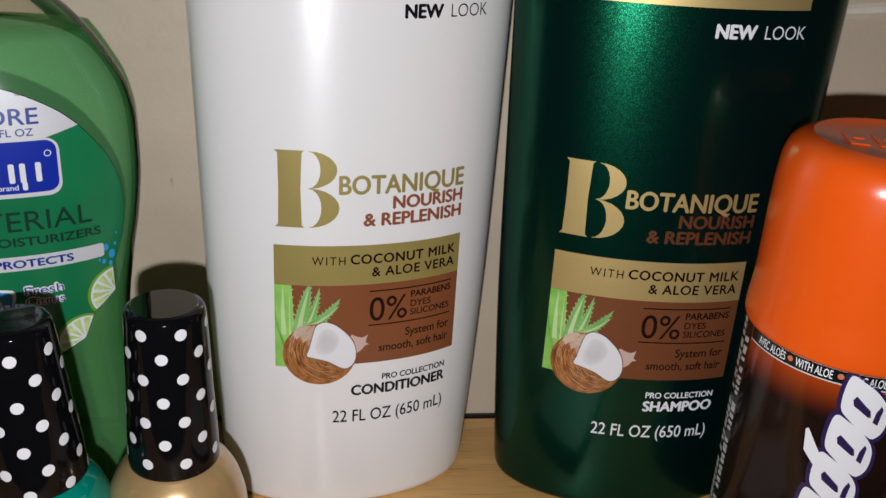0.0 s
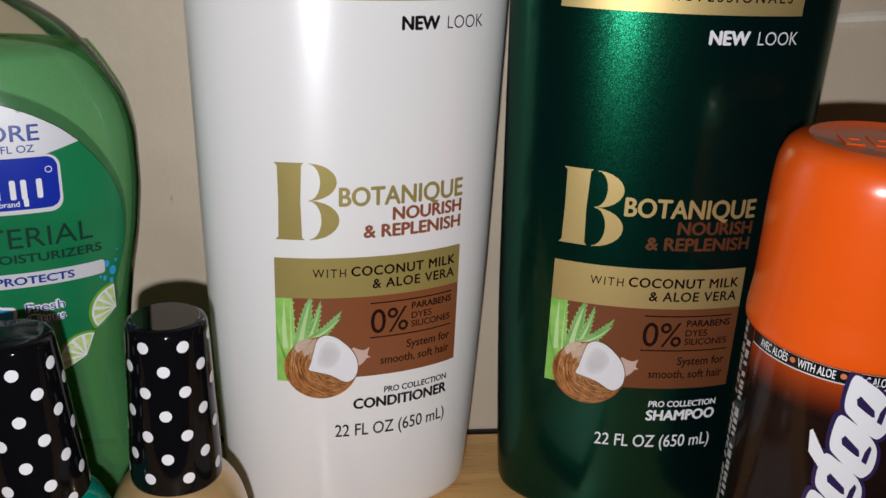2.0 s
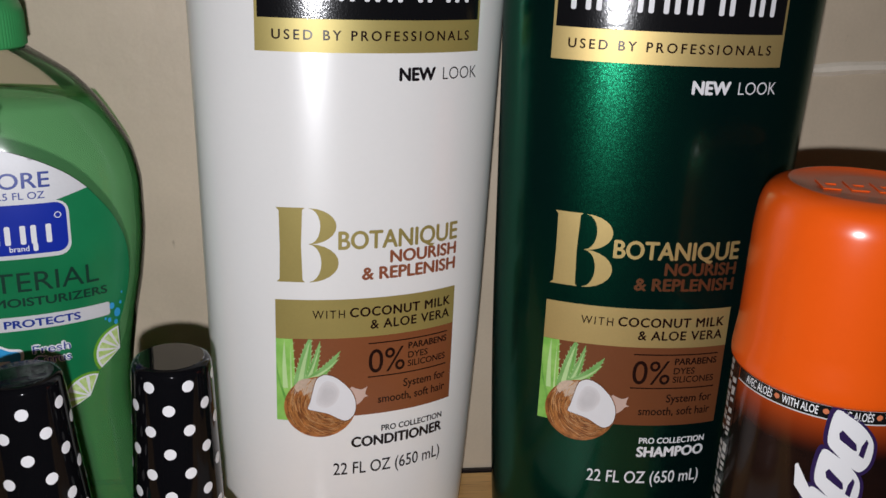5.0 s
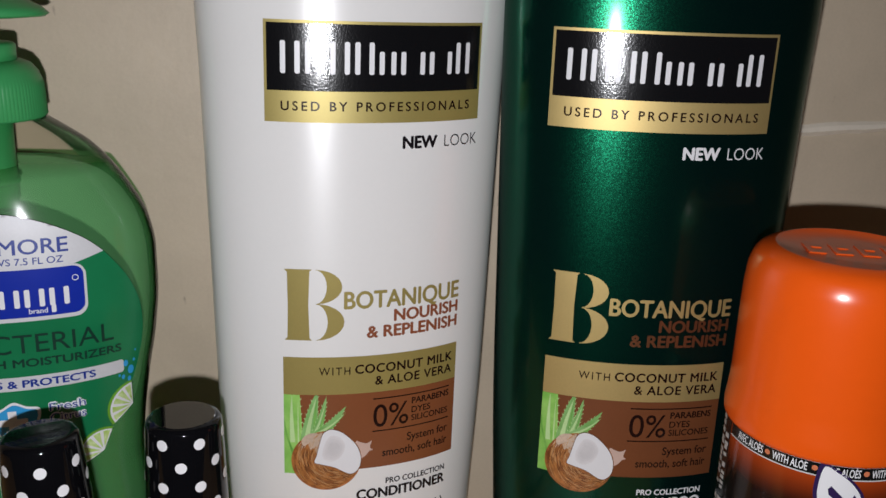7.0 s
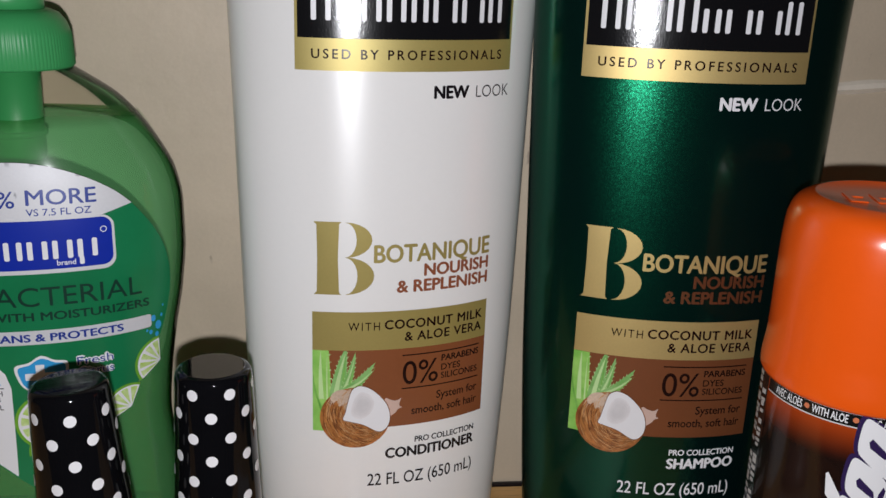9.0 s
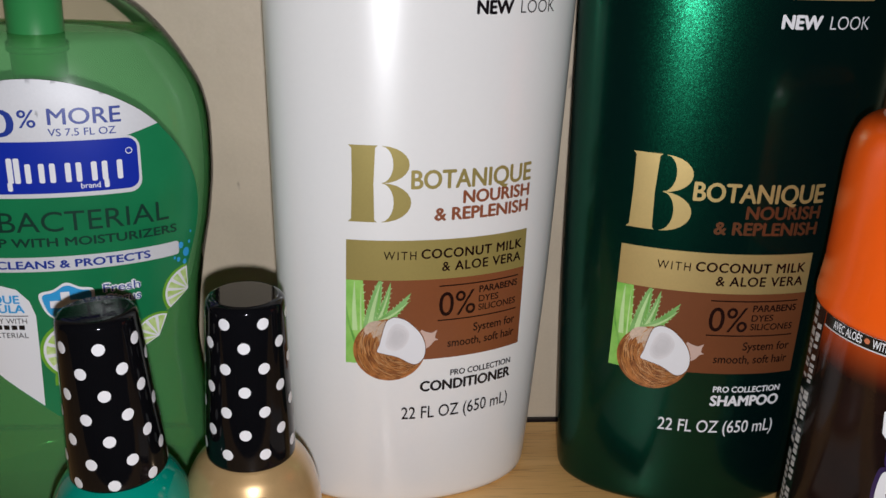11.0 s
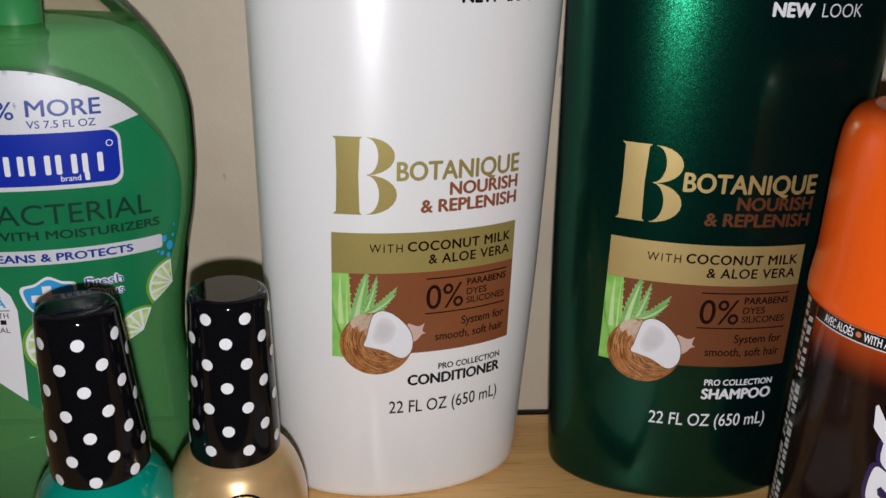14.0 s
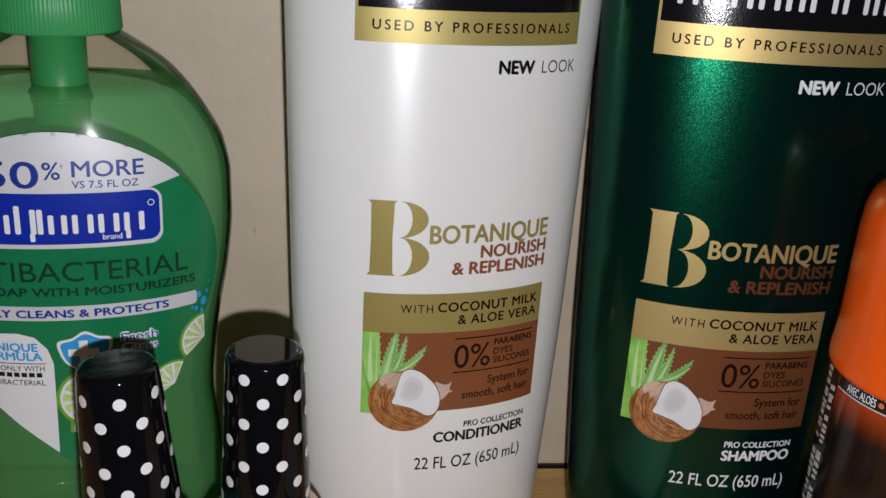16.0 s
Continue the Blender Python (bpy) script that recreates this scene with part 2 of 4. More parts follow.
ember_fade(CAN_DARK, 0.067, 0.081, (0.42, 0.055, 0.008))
CAN_BLACK = material("black_can_print", (0.008, 0.008, 0.008), rough=0.22)
CAN_GREY = material("pale_grey_print", (0.6, 0.6, 0.6), rough=0.35)
VIOLET = material("dark_violet_print", (0.030, 0.016, 0.075), rough=0.25)
SALMON = material("salmon_print", (0.66, 0.20, 0.09), rough=0.3, grain=0.1)
TEAL = material("teal_lacquer", (0.0, 0.24, 0.17), rough=0.10, coat=0.6)
GOLD_LACQUER = material("gold_shimmer_lacquer", (0.62, 0.40, 0.18), rough=0.32, metal=0.4, coat=0.8, grain=0.12, scale=4000, mix_scale=120)
ROSE = material("rose_beige_lacquer", (0.52, 0.27, 0.19), rough=0.25, coat=0.3, grain=0.05)
CARD = material("pale_card", (0.72, 0.62, 0.54), rough=0.5, grain=0.05)


# ---- building helpers ----
def mesh_of(name, bm, mat, smooth=False):
    me = bpy.data.meshes.new(name)
    bm.normal_update()
    bm.to_mesh(me)
    bm.free()
    me.materials.append(mat)
    if smooth:
        for f in me.polygons:
            f.use_smooth = True
    sheet = me.attributes.get("sheet_normal")
    if sheet:
        normals = [tuple(d.vector) for d in sheet.data]
        me.attributes.remove(sheet)
        me.normals_split_custom_set_from_vertices(normals)
    return me


def part(name, bm, mat, parent, label="", smooth=True):
    ob = new(name, mesh_of(name, bm, mat, smooth))
    ob.parent = parent
    return tagged(ob, label)


def thing(name, m, label, category, group="", kind=""):
    ob = new(name)
    ob.matrix_world = m
    ob.empty_display_size = 0.02
    return tagged(ob, label, category, group, kind)


def block(x0, x1, y0, y1, z0, z1, bevel=0.0):
    bm = bmesh.new()
    bmesh.ops.create_cube(bm, size=1)
    for v in bm.verts:
        v.co = Vector(((x0 + x1) / 2 + v.co.x * (x1 - x0), (y0 + y1) / 2 + v.co.y * (y1 - y0), (z0 + z1) / 2 + v.co.z * (z1 - z0)))
    if bevel:
        bmesh.ops.bevel(bm, geom=bm.edges[:], offset=bevel, segments=2, affect="EDGES")
    return bm


def loft(rows, n=96, cap_low=True, cap_high=True):
    """rows: (z, half width, half depth[, x shift, y shift]) from low to high; elliptical rings joined into a skin."""
    bm = bmesh.new()
    rings = []
    for z, a, b, *sh in rows:
        dx, dy = sh if sh else (0, 0)
        rings.append([bm.verts.new((dx + a * math.sin(2 * math.pi * i / n), dy - b * math.cos(2 * math.pi * i / n), z)) for i in range(n)])
    for r0, r1 in zip(rings, rings[1:]):
        for i in range(n):
            bm.faces.new((r0[i], r0[(i + 1) % n], r1[(i + 1) % n], r1[i]))
    if cap_low:
        bm.faces.new(rings[0][::-1])
    if cap_high:
        bm.faces.new(rings[-1])
    return bm


def smooth_rows(knots, step=0.002):
    """Fine rows through (z, a, b) knots, with a cubic glide between them."""
    k = np.array(knots, float)
    z = np.arange(k[0, 0], k[-1, 0] + step / 2, step)
    out = [z]
    for c in (1, 2):
        d = np.diff(k[:, c]) / np.diff(k[:, 0])
        inner = np.where(d[1:] * d[:-1] > 0, 2 * d[1:] * d[:-1] / (d[1:] + d[:-1] + 1e-12), 0)
        m = np.concatenate([d[:1], inner, d[-1:]])
        i = np.clip(np.searchsorted(k[:, 0], z, "right") - 1, 0, len(k) - 2)
        h = k[i + 1, 0] - k[i, 0]
        t = (z - k[i, 0]) / h
        out.append((2 * t**3 - 3 * t**2 + 1) * k[i, c] + (t**3 - 2 * t**2 + t) * h * m[i] + (-2 * t**3 + 3 * t**2) * k[i + 1, c] + (t**3 - t**2) * h * m[i + 1])
    return [tuple(float(v) for v in r) for r in np.array(out).T]


class Skin:
    """The front of a lofted body as a printable sheet: (s, z) in millimetres, s along the girth from the middle of the front."""

    def __init__(self, rows, ref, curved=1000):
        self.curved = curved
        r = np.array([q[:3] for q in rows])
        self.z, self.a, self.b = r[:, 0], r[:, 1], r[:, 2]
        a0, b0 = np.interp(ref, self.z, self.a), np.interp(ref, self.z, self.b)
        th = np.linspace(-3.1, 3.1, 4001)
        d = np.hypot(a0 * np.cos(th), b0 * np.sin(th))
        s = np.concatenate([[0], np.cumsum((d[1:] + d[:-1]) / 2 * np.diff(th))])
        self.th, self.s, self.a0 = th, s - np.interp(0, th, s), a0

    def at(self, s, z, off):
        z = z / 1000
        a, b = np.interp(z, self.z, self.a), np.interp(z, self.z, self.b)
        th = np.interp(s / 1000 * self.a0 / a, self.s, self.th)
        x, y = a * math.sin(th), -b * math.cos(th)
        nx, ny = b * math.sin(th), -a * math.cos(th)
        ln = math.hypot(nx, ny)
        return Vector((x + nx / ln * off, y + ny / ln * off, z))

    def wrap(self, bm, off, cut=2.0):
        """Lay a flat bmesh, in millimetres of (s, z), round the body."""
        lo, hi = min(v.co.x for v in bm.verts), max(v.co.x for v in bm.verts)
        for k in range(int(math.floor(lo / cut)) + 1, int(math.ceil(hi / cut))):
            bmesh.ops.bisect_plane(bm, geom=bm.verts[:] + bm.edges[:] + bm.faces[:], plane_co=(k * cut, 0, 0), plane_no=(1, 0, 0))
        zl, zh = min(v.co.y for v in bm.verts), max(v.co.y for v in bm.verts)
        rise = 1.5 if zh > self.curved else 4.0
        if zh - zl > 2 * rise:
            for k in range(int(math.floor(zl / rise)) + 1, int(math.ceil(zh / rise))):
                bmesh.ops.bisect_plane(bm, geom=bm.verts[:] + bm.edges[:] + bm.faces[:], plane_co=(0, k * rise, 0), plane_no=(0, 1, 0))
        layer = bm.verts.layers.float_vector.new("sheet_normal")
        for v in bm.verts:
            s, z = v.co.x, v.co.y
            along, up = self.at(s + 0.2, z, off) - self.at(s - 0.2, z, off), self.at(s, z + 0.6, off) - self.at(s, z - 0.6, off)
            v.co = self.at(s, z, off + v.co.z)
            v[layer] = along.cross(up).normalized()
        bmesh.ops.triangulate(bm, faces=bm.faces[:])
        bm.normal_update()
        turned = [f for f in bm.faces if f.normal.x * f.calc_center_median().x + f.normal.y * f.calc_center_median().y * 3 < 0]
        bmesh.ops.reverse_faces(bm, faces=turned)
        return bm


def flat(*polys):
    """Flat outlines [(s, z), ...] as one flat bmesh."""
    bm = bmesh.new()
    for poly in polys:
        f = bm.faces.new([bm.verts.new((x, y, 0)) for x, y in poly])
        bmesh.ops.triangulate(bm, faces=[f])
    return bm


def curve(points, n=6, closed=True):
    """A smooth line through the points."""
    out, m = [], len(points)
    for i in range(m if closed else m - 1):
        at = lambda k: points[k % m] if closed else points[min(max(k, 0), m - 1)]
        (ax, az), (bx, bz), (cx, cz), (dx, dz) = at(i - 1), at(i), at(i + 1), at(i + 2)
        for k in range(n):
            t = k / n
            h0, h1, h2, h3 = -t**3 + 2 * t**2 - t, 3 * t**3 - 5 * t**2 + 2, -3 * t**3 + 4 * t**2 + t, t**3 - t**2
            out.append(((h0 * ax + h1 * bx + h2 * cx + h3 * dx) / 2, (h0 * az + h1 * bz + h2 * cz + h3 * dz) / 2))
    return out if closed else out + [points[-1]]


def layered(polys, step=0.0000002):
    """Many small shapes as one sheet, each a little above the last."""
    bm = bmesh.new()
    for k, q in enumerate(polys):
        bm.faces.new([bm.verts.new((x, z, k * step)) for x, z in q])
    return bm


def box2(x0, x1, z0, z1, r=0.0, n=5):
    if not r:
        return [(x0, z0), (x1, z0), (x1, z1), (x0, z1)]
    out = []
    for cx, cz, a0 in ((x1 - r, z0 + r, -90), (x1 - r, z1 - r, 0), (x0 + r, z1 - r, 90), (x0 + r, z0 + r, 180)):
        out += [(cx + r * math.cos(radians(a0 + 90 * k / n)), cz + r * math.sin(radians(a0 + 90 * k / n))) for k in range(n + 1)]
    return out


def oval(cx, cz, rx, rz, n=24, a0=0.0, a1=360.0, turn=0.0):
    out = []
    for k in range(n if a1 - a0 >= 360 else n + 1):
        a = radians(a0 + (a1 - a0) * k / n)
        x, z, t = rx * math.cos(a), rz * math.sin(a), radians(turn)
        out.append((cx + x * math.cos(t) - z * math.sin(t), cz + x * math.sin(t) + z * math.cos(t)))
    return out


def ring2(cx, cz, rx, rz, w, n=20, a0=0.0, a1=360.0):
    """Quads of an oval band, width w."""
    o, i = oval(cx, cz, rx, rz, n, a0, a1), oval(cx, cz, rx - w, rz - w, n, a0, a1)
    if a1 - a0 >= 360:
        o, i = o + o[:1], i + i[:1]
    return [[o[k], o[k + 1], i[k + 1], i[k]] for k in range(len(o) - 1)]


def writing(body, x0, x1, z, height, weight=0.0, spread=1.0):
    """Flat letters from x0 to x1 on the line z, capitals of that height (millimetres). weight: strokes thicker or thinner, in ems."""
    cu = bpy.data.curves.new("lettering", "FONT")
    cu.body, cu.size, cu.resolution_u, cu.offset, cu.space_character = body, 1.0, 4, min(weight, 0.0), spread
    ob = new("lettering", cu)
    me = bpy.data.meshes.new_from_object(ob.evaluated_get(bpy.context.evaluated_depsgraph_get()))
    bpy.data.objects.remove(ob)
    bm = bmesh.new()
    moves = [(0, 0)] if weight <= 0 else [(0, 0), (weight, 0), (-weight, 0), (0, weight * 0.7), (0, -weight * 0.7)]
    for k, (dx, dz) in enumerate(moves):
        old = len(bm.verts)
        bm.from_mesh(me)
        bm.verts.ensure_lookup_table()
        for v in bm.verts[old:]:
            v.co = Vector((v.co.x + dx, v.co.y + dz, k))
    bpy.data.meshes.remove(me)
    bpy.data.curves.remove(cu)
    lo, hi = min(v.co.x for v in bm.verts), max(v.co.x for v in bm.verts)
    for v in bm.verts:
        v.co = Vector((x0 + (v.co.x - lo) / (hi - lo) * (x1 - x0), z + v.co.y * height / CAPITAL, v.co.z * 4e-6))
    return bm


def capital_height():
    cu = bpy.data.curves.new("lettering", "FONT")
    cu.body = "H"
    ob = new("lettering", cu)
    me = bpy.data.meshes.new_from_object(ob.evaluated_get(bpy.context.evaluated_depsgraph_get()))
    top = max(v.co.y for v in me.vertices)
    bpy.data.objects.remove(ob)
    bpy.data.meshes.remove(me)
    bpy.data.curves.remove(cu)
    return top


CAPITAL = capital_height()


def mark(shape, x0, x1, z, height, stroke=0.27):
    """A brand word as plain upright bars in a row: for each sign its width and height as shares; wide signs take two bars."""
    total = sum(w for w, h in shape) + 0.24 * (len(shape) - 1)
    unit = (x1 - x0) / total
    bars, x = [], x0
    for w, h in shape:
        e, t = x + w * unit, stroke * unit
        bars += [box2(a, a + t, z, z + height * h, 0.08 * unit, 3) for a in ((x, e - t) if w > 0.5 else (x,))]
        x = e + 0.24 * unit
    return bars


# ---- setting ----
TURNED = pose(0.033, 0.2665, 0, 0, 0, 7.5)


def slab(name, m, bm, mat, label, category):
    ob = new(name, mesh_of(name, bm, mat))
    ob.matrix_world = m
    return tagged(ob, label, category, "", "structure")


slab("wall_north", TURNED, block(-0.62, 0.62, 0.0, 0.06, -0.5, 0.7), WALL, "beige painted wall with faint scuffs behind the shelf", "wall")
slab("wall_south", TURNED, block(-0.62, 0.62, -1.06, -1.0, -0.5, 0.7), ROOM, "plain dim painted wall across the room", "wall")
slab("wall_west", TURNED, block(-0.62, -0.56, -1.0, 0.0, -0.5, 0.7), ROOM, "plain dim painted side wall", "wall")
slab("wall_east", TURNED, block(0.56, 0.62, -1.0, 0.0, -0.5, 0.7), ROOM, "plain dim painted side wall", "wall")
slab("floor", TURNED, block(-0.62, 0.62, -1.06, 0.06, -0.56, -0.5), ROOM, "plain dim floor of the room", "floor")
slab("ceiling", TURNED, block(-0.62, 0.62, -1.06, 0.06, 0.7, 0.76), ROOM, "plain dim ceiling of the room", "ceiling")
shelf = thing("shelf", TURNED, "pale oak-veneer shelf board against the beige wall", "shelf")
part("board", block(-0.55, 0.55, -0.158, -0.0016, -0.02, 0.0, 0.0006), WOOD, shelf, "", False)
part("edge_band", block(-0.55, 0.55, -0.1605, -0.1581, -0.02, 0.0, 0.0005), WOOD, shelf, "oak edge band", False)

slab("trim", TURNED, block(-0.55, 0.55, -0.0016, -0.0002, -0.006, 0.0011, 0.0001), INK, "thin dark joint between the shelf and the wall", "trim")


def ridge():
    """The uneven pale line across the wall at the end of the shelf."""
    bm = bmesh.new()
    n = 60
    prev = None
    for i in range(n + 1):
        x = 0.02 + 0.30 * i / n
        z = 0.1490 + 0.055 * (x - 0.10) + 0.0012 * noise.noise((x * 60, 0, 0)) + 0.0006 * noise.noise((x * 200, 3, 0))
        w = 0.0021 + 0.0009 * noise.noise((x * 90, 7, 0))
        row = [bm.verts.new((x, y, zz)) for y, zz in ((0.0, z - w), (-0.0019, z - w * 0.2), (-0.0011, z + w * 0.5), (0.0, z + w))]
        if prev:
            for a in range(3):
                bm.faces.new((prev[a], row[a], row[a + 1], prev[a + 1]))
        prev = row
    return bm


slab("trim", TURNED, ridge(), RIDGE, "uneven pale ridge line across the painted wall", "trim")


# ---- hair bottles ----
BODY = smooth_rows([(0.0, 0.0372, 0.0203), (0.0010, 0.0386, 0.0212), (0.0025, 0.0391, 0.0215), (0.010, 0.0398, 0.0219), (0.03, 0.0411, 0.0224), (0.07, 0.0430, 0.0226), (0.12, 0.0443, 0.0226), (0.17, 0.0456, 0.0226), (0.192, 0.0464, 0.0226), (0.1975, 0.0463, 0.0225), (0.1988, 0.0457, 0.0220)], 0.0011)
SHOULDER = [(0.1992, 0.0449, 0.0213), (0.2000, 0.0420, 0.0197), (0.2035, 0.0300, 0.0165), (0.2045, 0.0270, 0.0155)]
HAIR = Skin(BODY, 0.09)


def monogram(x, z, w, h):
    """A tall emblem: a flared post and two crescents."""
    post = [(x, z), (x + 0.46 * w, z), (x + 0.42 * w, z + 0.03 * h), (x + 0.40 * w, z + 0.5 * h), (x + 0.42 * w, z + 0.97 * h), (x + 0.46 * w, z + h), (x, z + h), (x + 0.05 * w, z + 0.96 * h), (x + 0.06 * w, z + 0.5 * h), (x + 0.05 * w, z + 0.04 * h)]

    def crescent(zc, r, right):
        out = [(x + 0.52 * w, zc + r)]
        out += oval(x + 0.52 * w, zc, right, r, 12, 88, -88)
        out += oval(x + 0.52 * w, zc, right * 0.42, r * 0.98, 10, -88, 88)
        return out
    return flat(post, crescent(z + 0.755 * h, 0.24 * h, 0.44 * w), crescent(z + 0.26 * h, 0.26 * h, 0.48 * w))


def leaf(x, z, tx, tz, w, bend=0.0):
    """A pointed leaf from the base (x, z) to the tip."""
    d = math.hypot(tx - x, tz - z)
    ux, uz = (tx - x) / d, (tz - z) / d
    left, right = [], []
    n = 12
    for k in range(n):
        t = k / n
        half, off = w / 2 * (1 - t) ** 0.85 * (1 + 0.5 * t), bend * math.sin(math.pi * t)
        cx, cz = x + ux * d * t - uz * off, z + uz * d * t + ux * off
        left.append((cx - uz * half, cz + ux * half))
        right.append((cx + uz * half, cz - ux * half))
    return right + [(tx, tz)] + left[::-1]


def thorns(outline):
    """Small pointed teeth on both edges of a leaf."""
    out, n = [], len(outline)
    tip = outline[n // 2]
    for k in list(range(3, n // 2 - 1)) + list(range(n // 2 + 2, n - 3)):
        (x, z), (x2, z2) = outline[k], outline[k + 1]
        mx, mz = (x + x2) / 2, (z + z2) / 2
        dx, dz = x2 - x, z2 - z
        ln = math.hypot(dx, dz)
        side = 1.0
        up = 0.35 if k < n // 2 else -0.35
        px, pz = mx + dz / ln * 0.5 * side + dx * up, mz - dx / ln * 0.5 * side + dz * up
        out.append([(mx - dx * 0.16, mz - dz * 0.16), (px, pz), (mx + dx * 0.16, mz + dz * 0.16)])
    return out


def hair_bottle(name, m, label, shell, dark, kind, shift, foot=0.0):
    root = thing(name, m, label, "bottle", "pair of hair bottles")
    gold, bronze, text = (GOLD_FOIL, BRONZE_FOIL, WHITE_INK) if dark else (GOLD, BRONZE, INK)
    # foot: how far the base reaches below the nominal one
    body = [(z if z > 0.03 else z - foot * (0.03 - z) / 0.03, a, b) for z, a, b in BODY]
    part("body", loft(body + SHOULDER), shell, root, smooth=True)
    part("cap", loft([(0.2040, 0.0245, 0.0140), (0.2050, 0.0255, 0.0150), (0.2260, 0.0250, 0.0148), (0.2285, 0.0235, 0.0135), (0.2290, 0.0215, 0.012)], 64), BLACK, root, "black flip-top cap", True)

    def print_on(bm, off):
        bmesh.ops.translate(bm, verts=bm.verts[:], vec=(shift, 0, 0))
        return HAIR.wrap(bm, off)

    def wr(body, x0, x1, z, h, mat, up, weight=0.0, spread=1.0):
        part("lettering", print_on(writing(body, x0, x1, z, h, weight, spread), 0.00016), mat, up)
    plate = part("name_plate", print_on(flat(box2(-32.3, 32.3, 156.8, 184.5)), 0.00008), gold, root, "gold-edged black name plate")
    part("plate_field", print_on(flat(box2(-31.5, 31.5, 165.5, 183.7)), 0.00014), PLATE, plate, "black glossy field")
    for bar in mark([(0.9, 1.0)] * 4 + [(0.8, 0.72), (1.2, 0.72), (1.2, 0.72), (0.8, 1.0)], -27.7, 27.7, 170.2, 8.8, 0.24):
        part("wordmark_bar", print_on(flat(bar), 0.00022), WHITE_INK, plate)
    wr("USED BY PROFESSIONALS", -27.7, 28.4, 160.1, 2.5, DARK_BROWN, plate, 0.02, 1.4)
    wr("NEW", 6.7, 17.7, 149.4, 3.4, text, root, 0.05)
    wr("LOOK", 20.0, 32.0, 149.4, 3.4, text, root, -0.008)
    part("monogram", print_on(monogram(-27.4, 91.8, 17.7, 22.2), 0.0001), gold, root, "gold emblem")
    wr("BOTANIQUE", -9.9, 27.8, 101.7, 5.2, gold, root, 0.03)
    wr("NOURISH", 5.3, 27.6, 97.0, 3.6, bronze, root, 0.04)
    wr("& REPLENISH", -3.0, 27.5, 92.2, 3.6, bronze, root, 0.04)
    panel = part("front_panel", print_on(flat(box2(-27.9, 27.9, 48.2, 86.3)), 0.00008), BROWN_FOIL if dark else BROWN, root, "brown printed panel with a gold band")
    part("gold_band", print_on(flat(box2(-27.9, 27.9, 74.1, 86.35)), 0.00012), gold, panel, "gold band")
    wr("WITH", -17.2, -7.8, 80.5, 2.5, DARK_BROWN, panel, 0.004, 1.3)
    wr("COCONUT MILK", -6.4, 26.2, 80.7, 2.8, DARK_BROWN, panel, 0.03, 1.1)
    wr("& ALOE VERA", -0.2, 26.1, 76.6, 2.8, DARK_BROWN, panel, 0.025, 1.1)
    part("rule", print_on(flat(box2(-0.7, 25.6, 71.6, 72.0)), 0.00014), DARK_BROWN, panel)
    part("rule", print_on(flat(box2(-0.8, 25.7, 60.6, 61.0)), 0.00014), DARK_BROWN, panel)
    wr("0%", -0.6, 10.9, 62.2, 7.5, DARK_BROWN, panel, 0.004)
    wr("PARABENS", 11.9, 25.5, 68.6, 2.0, DARK_BROWN, panel, 0.03)
    wr("DYES", 11.9, 18.6, 65.5, 2.0, DARK_BROWN, panel, 0.016)
    wr("SILICONES", 11.9, 25.2, 62.7, 2.0, DARK_BROWN, panel, 0.016)
    wr("System for", 10.6, 25.5, 56.1, 2.6, DARK_BROWN, panel, 0.016)
    wr("smooth, soft hair", 2.5, 25.5, 51.8, 2.6, DARK_BROWN, panel, 0.016)
    part("aloe_picture", print_on(flat([(-27.9, 47.2), (-22.0, 47.2), (-22.2, 55.0), (-22.5, 66.0), (-23.0, 74.05), (-27.9, 74.05)]), 0.00013), ALOE, panel, "printed green aloe leaves")
    teeth = [[(x - 0.1, z - 0.35), (x + 0.65, z + 0.25), (x - 0.1, z + 0.2)] for x, z in ((-22.95, 72.6), (-22.85, 70.2), (-22.7, 67.6), (-22.55, 64.8), (-22.4, 62.2))]
    part("leaf_teeth", print_on(flat(*teeth), 0.00014), ALOE_PALE, panel)
    part("leaf_print", print_on(flat(curve([(-27.8, 66.4), (-26.9, 61.0), (-25.2, 55.6), (-23.6, 51.4), (-23.2, 47.3)], 5, False) + [(-27.8, 47.3)]), 0.000135), ALOE_DARK, panel)
    part("leaf_print", print_on(flat(curve([(-27.85, 64.0), (-27.3, 60.4), (-25.9, 55.4), (-25.0, 51.4), (-24.8, 47.3)], 5, False) + [(-27.85, 47.3)]), 0.00014), ALOE, panel)
    part("leaf_shine", print_on(flat(leaf(-25.2, 58.0, -25.4, 73.9, 1.5, 0.2), leaf(-23.4, 56.0, -23.5, 73.0, 0.5, 0.1)), 0.000145), ALOE_PALE, panel)
    for n, (x, z, tx, tz, w, bend) in enumerate(((-20.6, 57.0, -17.7, 75.6, 5.2, 0.3), (-19.4, 57.0, -15.0, 73.6, 3.2, -0.4), (-19.6, 59.0, -9.0, 70.2, 3.6, -0.8))):
        line = [(a, min(c, 74.0)) for a, c in leaf(x, z, tx, tz, w, bend)]
        part("leaf_print", print_on(layered([line]), 0.00015 + 0.00002 * n), ALOE_GREY, panel)
        part("leaf_teeth", print_on(layered(thorns(line)), 0.000152 + 0.00002 * n), ALOE_PALE, panel)
        part("leaf_shine", print_on(flat(leaf(x - 0.5, z + 1, tx - 0.3, tz - 2.4, w * 0.30, bend)), 0.000157 + 0.00002 * n), ALOE_PALE, panel)
        part("leaf_shade", print_on(flat(leaf(x + w * 0.36, z + 1, tx, tz - 2.0, w * 0.16, bend)), 0.000157 + 0.00002 * n), ALOE_DARK, panel)
